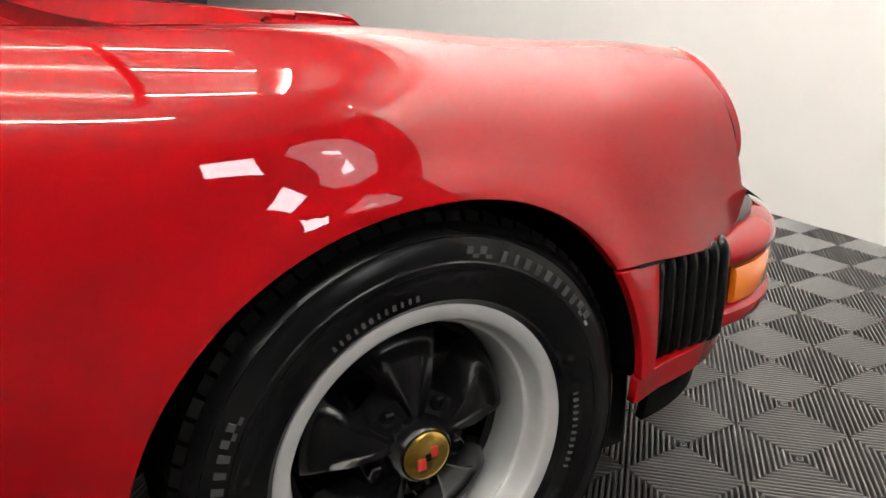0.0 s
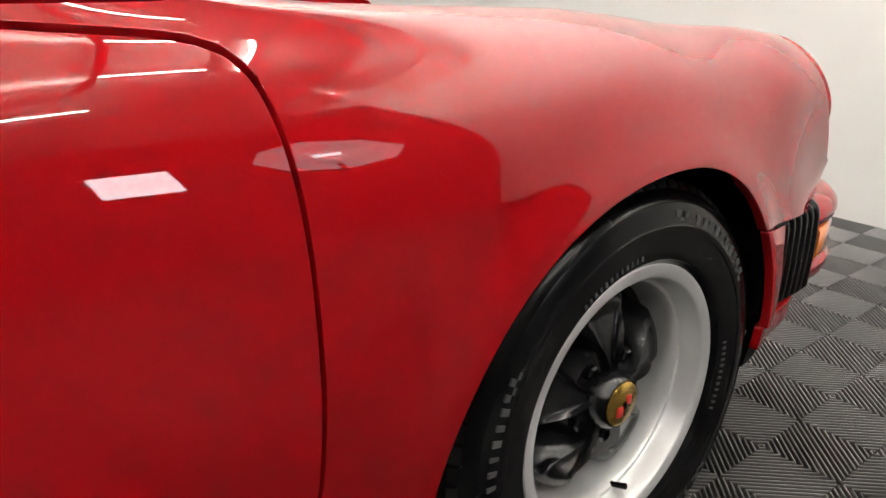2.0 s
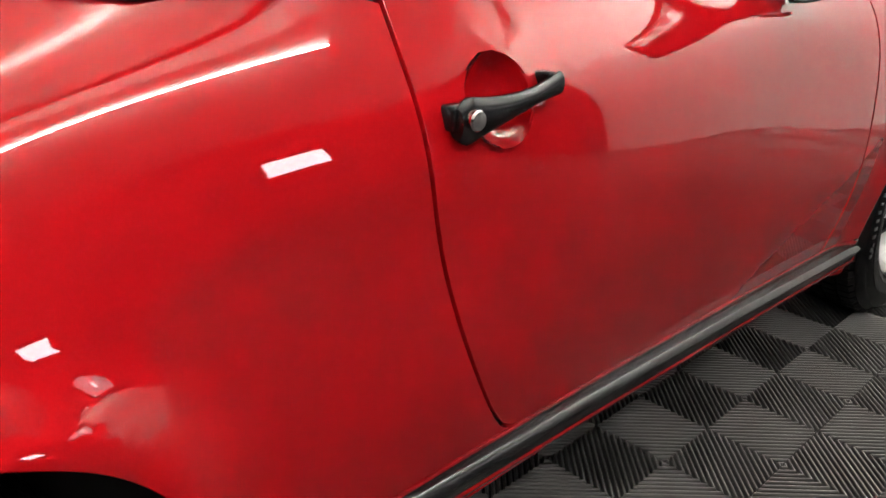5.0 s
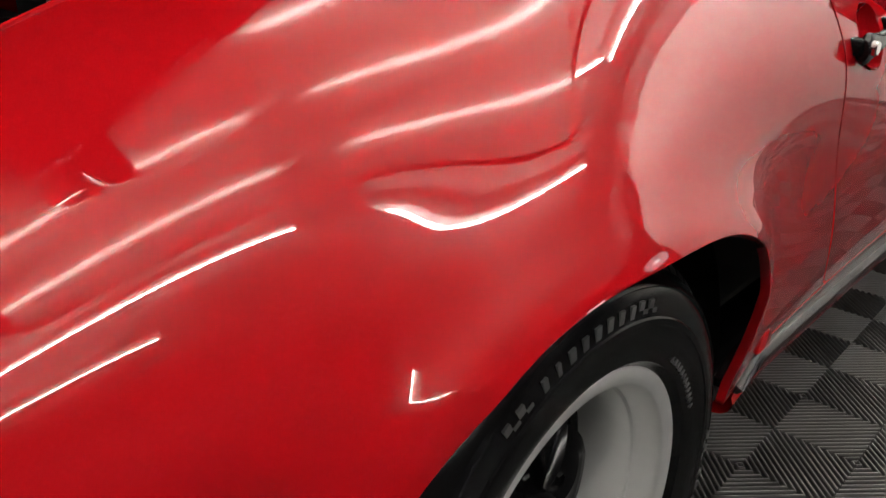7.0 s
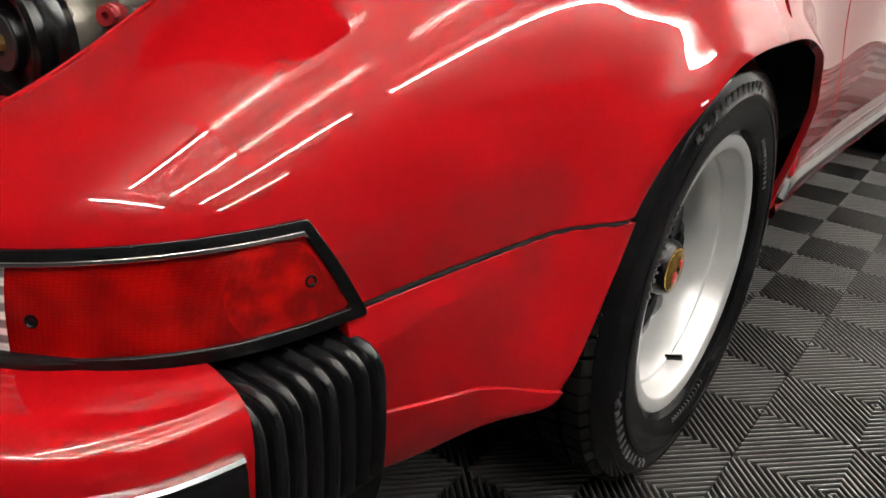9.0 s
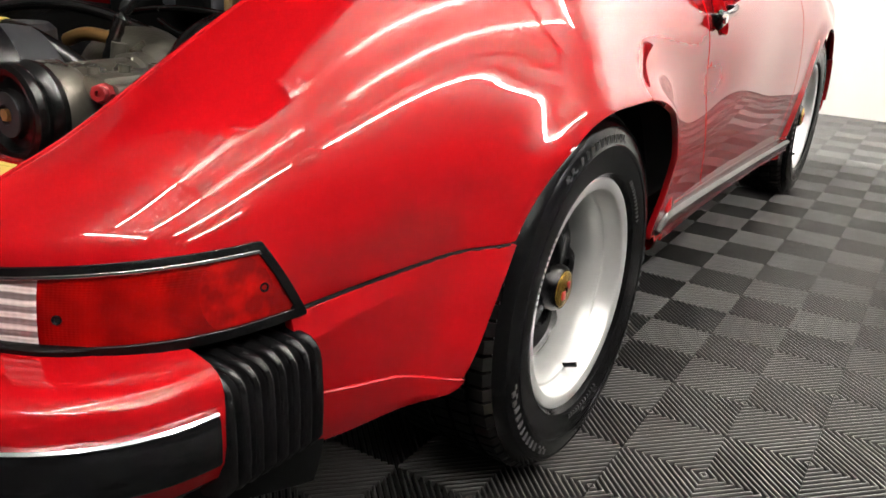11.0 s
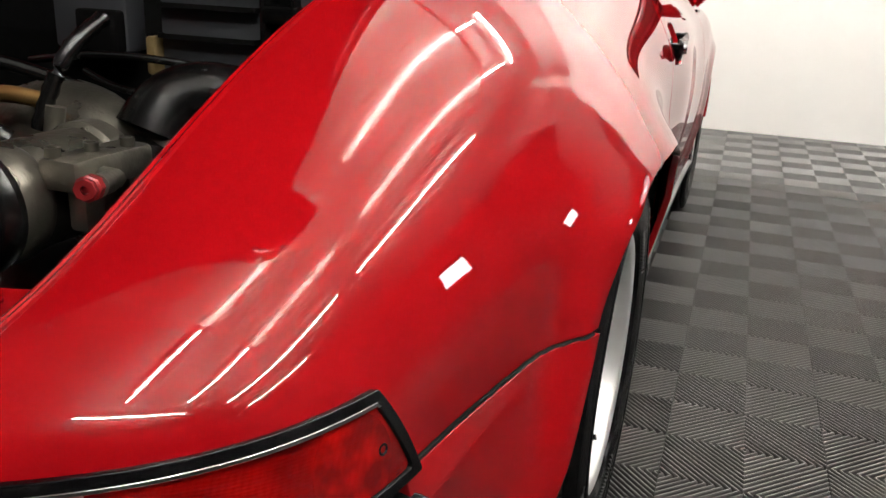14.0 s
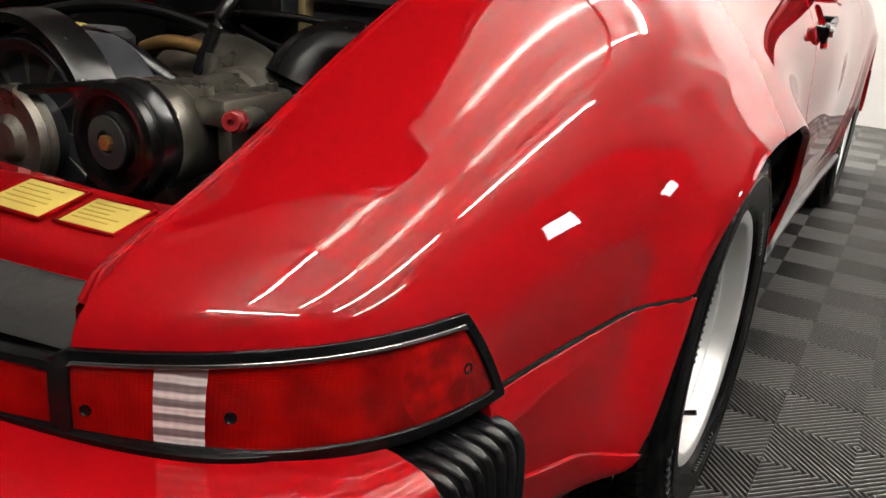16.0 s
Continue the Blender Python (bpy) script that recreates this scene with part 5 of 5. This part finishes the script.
# intake cover, black elbow, hoses and fittings
part("intake_cover", add_tube(bmesh.new(), smooth_path([(-0.05, -0.30, 0.63), (0.10, -0.31, 0.645), (0.22, -0.33, 0.65), (0.33, -0.36, 0.63)], 16), [0.02 + 0.055 * math.sin(math.pi * min(1, (k + 2) / 12)) for k in range(16)], 24), ENGINE, engine, "dull cast intake cover")
part("air_hose", add_tube(bmesh.new(), smooth_path([(0.23, -0.34, 0.58), (0.225, -0.32, 0.65), (0.255, -0.29, 0.70), (0.32, -0.27, 0.70), (0.38, -0.25, 0.655), (0.41, -0.24, 0.58)], 24), [0.052 + 0.006 * math.sin(k * 0.4) for k in range(24)], 24), ENGINE_BLACK, engine, "glossy black air hose")
rnd = random.Random(11)
for k, (pts, r, m, nm) in enumerate((
    ([(-0.20, -0.5, 0.66), (-0.05, -0.52, 0.71), (0.06, -0.50, 0.705), (0.12, -0.46, 0.66)], 0.016, ENGINE_BLACK, "hose"),
    ([(-0.28, -0.62, 0.64), (-0.16, -0.60, 0.685), (-0.05, -0.585, 0.68)], 0.014, ENGINE_BLACK, "hose"),
    ([(0.0, -0.40, 0.69), (0.06, -0.40, 0.705), (0.11, -0.39, 0.70)], 0.011, BRASS, "fuel_fitting"),
    ([(0.13, -0.42, 0.67), (0.14, -0.41, 0.71), (0.155, -0.39, 0.76), (0.16, -0.33, 0.80)], 0.0095, ENGINE_BLACK, "ribbed_hose"),
    ([(0.15, -0.42, 0.66), (0.155, -0.415, 0.70)], 0.012, ENGINE, "hose_clamp"),
    ([(-0.10, -0.2, 0.72), (0.10, -0.21, 0.74), (0.25, -0.15, 0.72)], 0.006, ENGINE_BLACK, "cable"),
    ([(0.05, -0.25, 0.72), (0.16, -0.26, 0.70), (0.24, -0.20, 0.73)], 0.005, ENGINE_BLACK, "cable"),
    ([(-0.40, -0.5, 0.60), (-0.25, -0.45, 0.70), (-0.05, -0.35, 0.74), (0.10, -0.30, 0.70)], 0.010, ENGINE_BLACK, "hose"),
    ([(-0.38, -0.66, 0.60), (-0.2, -0.70, 0.60), (-0.08, -0.66, 0.62)], 0.020, ENGINE_GREY, "hose"),
    ([(0.31, -0.56, 0.60), (0.33, -0.54, 0.56), (0.34, -0.5, 0.50)], 0.004, ENGINE_BLACK, "cable"),
)):
    p = smooth_path(pts, 18)
    rad = [r * (1 + (0.18 * (i % 2) if nm == "ribbed_hose" else 0.0)) for i in range(18)]
    part(nm, add_tube(bmesh.new(), p, rad, 12), m, engine)
bm = add_lathe(bmesh.new(), [(0.0001, 0.0), (0.05, 0.0), (0.055, 0.01), (0.055, 0.05), (0.045, 0.06), (0.0001, 0.062)], "z", (-0.02, -0.47, 0.66), 32)
part("oil_filler", bm, ENGINE_GREY, engine)
bm = bmesh.new()
add_box(bm, (0.06, 0.05, 0.012), (-0.01, -0.53, 0.725), 0.004)
part("warning_tag", bm, STICKER, engine, "yellow tag")
bm = bmesh.new()
add_box(bm, (0.9, 0.5, 0.12), (0, -0.36, 0.42), 0.03)
part("engine_block", bm, ENGINE_BLACK, engine, "dark engine shroud")
# boxes on the firewall; black ones stand in for the shade of a recess and two grooves
for cx, cz, w, h, m, nm in ((-0.16, 0.78, 0.16, 0.12, PANEL_GREY, "control_box"), (0.09, 0.77, 0.20, 0.15, PANEL_GREY, "relay_panel"), (0.29, 0.76, 0.10, 0.16, PANEL_GREY, "relay_panel"), (-0.02, 0.72, 0.018, 0.065, TAN, "bracket"), (-0.13, 0.755, 0.09, 0.07, DARK, "recess_shade"), (-0.10, 0.75, 0.022, 0.08, PANEL_GREY, "control_box_rib"), (0.09, 0.805, 0.19, 0.004, DARK, "groove_shade"), (0.09, 0.755, 0.19, 0.004, DARK, "groove_shade"), (0.255, 0.77, 0.010, 0.17, ENGINE_BLACK, "bracket"), (0.345, 0.77, 0.010, 0.17, ENGINE_BLACK, "bracket"), (0.20, 0.79, 0.012, 0.16, ENGINE_BLACK, "bracket"), (0.23, 0.80, 0.07, 0.03, ENGINE_BLACK, "connector"), (0.12, 0.84, 0.20, 0.012, ENGINE_BLACK, "bracket")):
    bm = bmesh.new()
    add_box(bm, (w, 0.05, h), (cx, 0.02 - 0.02 * (m is not PANEL_GREY) - 0.005 * (nm == 'control_box_rib'), cz), 0.006)
    part(nm, bm, m, engine)
bm = bmesh.new()
add_box(bm, (0.92, 0.02, 0.34), (0, 0.055, 0.80), 0.004)
part("firewall", bm, DARK, engine)


# ---- floor tiles: two by two ribbed squares a tile ----
SQ, TX, TY = 0.1524, 0.890, 0.369


def clip_rect(poly, lo, hi):
    for ax in (0, 1):
        for lim, sg in ((lo[ax], 1), (hi[ax], -1)):
            out = []
            for a, b in zip(poly, poly[1:] + poly[:1]):
                fa, fb = sg * (a[ax] - lim), sg * (b[ax] - lim)
                if fa >= 0:
                    out.append(a)
                if fa * fb < 0:
                    t = fa / (fa - fb)
                    out.append((a[0] + (b[0] - a[0]) * t, a[1] + (b[1] - a[1]) * t))
            poly = out
            if len(poly) < 3:
                return []
    return poly


def tile_geometry():
    """Ribs at 45 degrees in each square, turned from square to square, round a corner at (0, 0)."""
    verts, faces = [], []
    n = 10
    pitch = SQ / n / math.sqrt(2)
    for i in range(2):
        for j in range(2):
            sg = 1 if (i + j) % 2 == 0 else -1
            d, q = (math.sqrt(0.5), sg * math.sqrt(0.5)), (-sg * math.sqrt(0.5), math.sqrt(0.5))
            m = 0.0007
            lo, hi = (i * SQ + (m if i == 0 else 0), j * SQ + (m if j == 0 else 0)), ((i + 1) * SQ - (m if i else 0), (j + 1) * SQ - (m if j else 0))
            c = (i * SQ, j * SQ) if sg > 0 else (i * SQ, j * SQ)
            w = pitch * 0.30
            prof = [(-1.0, -0.012), (-0.78, -0.0022), (-0.32, 0.0), (0.32, 0.0), (0.78, -0.0022), (1.0, -0.012)]
            for k in range(-2 * n, 2 * n + 1):
                o = (k + 0.5) * pitch
                for (e0, z0), (e1, z1) in zip(prof, prof[1:]):
                    ea, eb = o + w * e0, o + w * e1
                    poly = [(c[0] + d[0] * t + q[0] * e, c[1] + d[1] * t + q[1] * e) for t, e in ((-0.4, ea), (0.4, ea), (0.4, eb), (-0.4, eb))]
                    poly = clip_rect(poly, lo, hi)
                    if len(poly) < 3:
                        continue
                    b = len(verts)
                    for x, y in poly:
                        e = ((x - c[0]) * q[0] + (y - c[1]) * q[1] - ea) / (eb - ea)
                        verts.append((x, y, z0 + (z1 - z0) * min(1, max(0, e))))
                    f = list(range(b, b + len(poly)))
                    ax, ay = verts[f[1]][0] - verts[f[0]][0], verts[f[1]][1] - verts[f[0]][1]
                    bx, by = verts[f[2]][0] - verts[f[0]][0], verts[f[2]][1] - verts[f[0]][1]
                    faces.append(f if ax * by - ay * bx > 0 else f[::-1])
    return verts, faces


TV, TF = tile_geometry()
tile_mesh = bpy.data.meshes.new("floor_tile")
tile_mesh.from_pydata(TV, [], TF)
tile_mesh.materials.append(TILE)
rest = []
for i in range(-9, 15):
    for j in range(-14, 14):
        tx, ty = TX + 2 * SQ * i, TY + 2 * SQ * j
        if ty + 2 * SQ > y1 + 0.3 or tx + 2 * SQ > x1:
            continue
        if 0.2 < tx < 2.7 and -0.6 < ty < 4.3:
            o = new("floor_tile", tile_mesh)
            o.location = (tx, ty, 0)
            o.parent = floor
        else:
            rest.append((tx, ty))
TVn = np.array(TV)
allv = np.concatenate([TVn + np.array([tx, ty, 0]) for tx, ty in rest])
allf = [[v + k * len(TV) for v in f] for k in range(len(rest)) for f in TF]
mesh_ob("floor_tiles_rest", allv, allf, TILE, floor, smooth=False)["kind"] = "stuff"
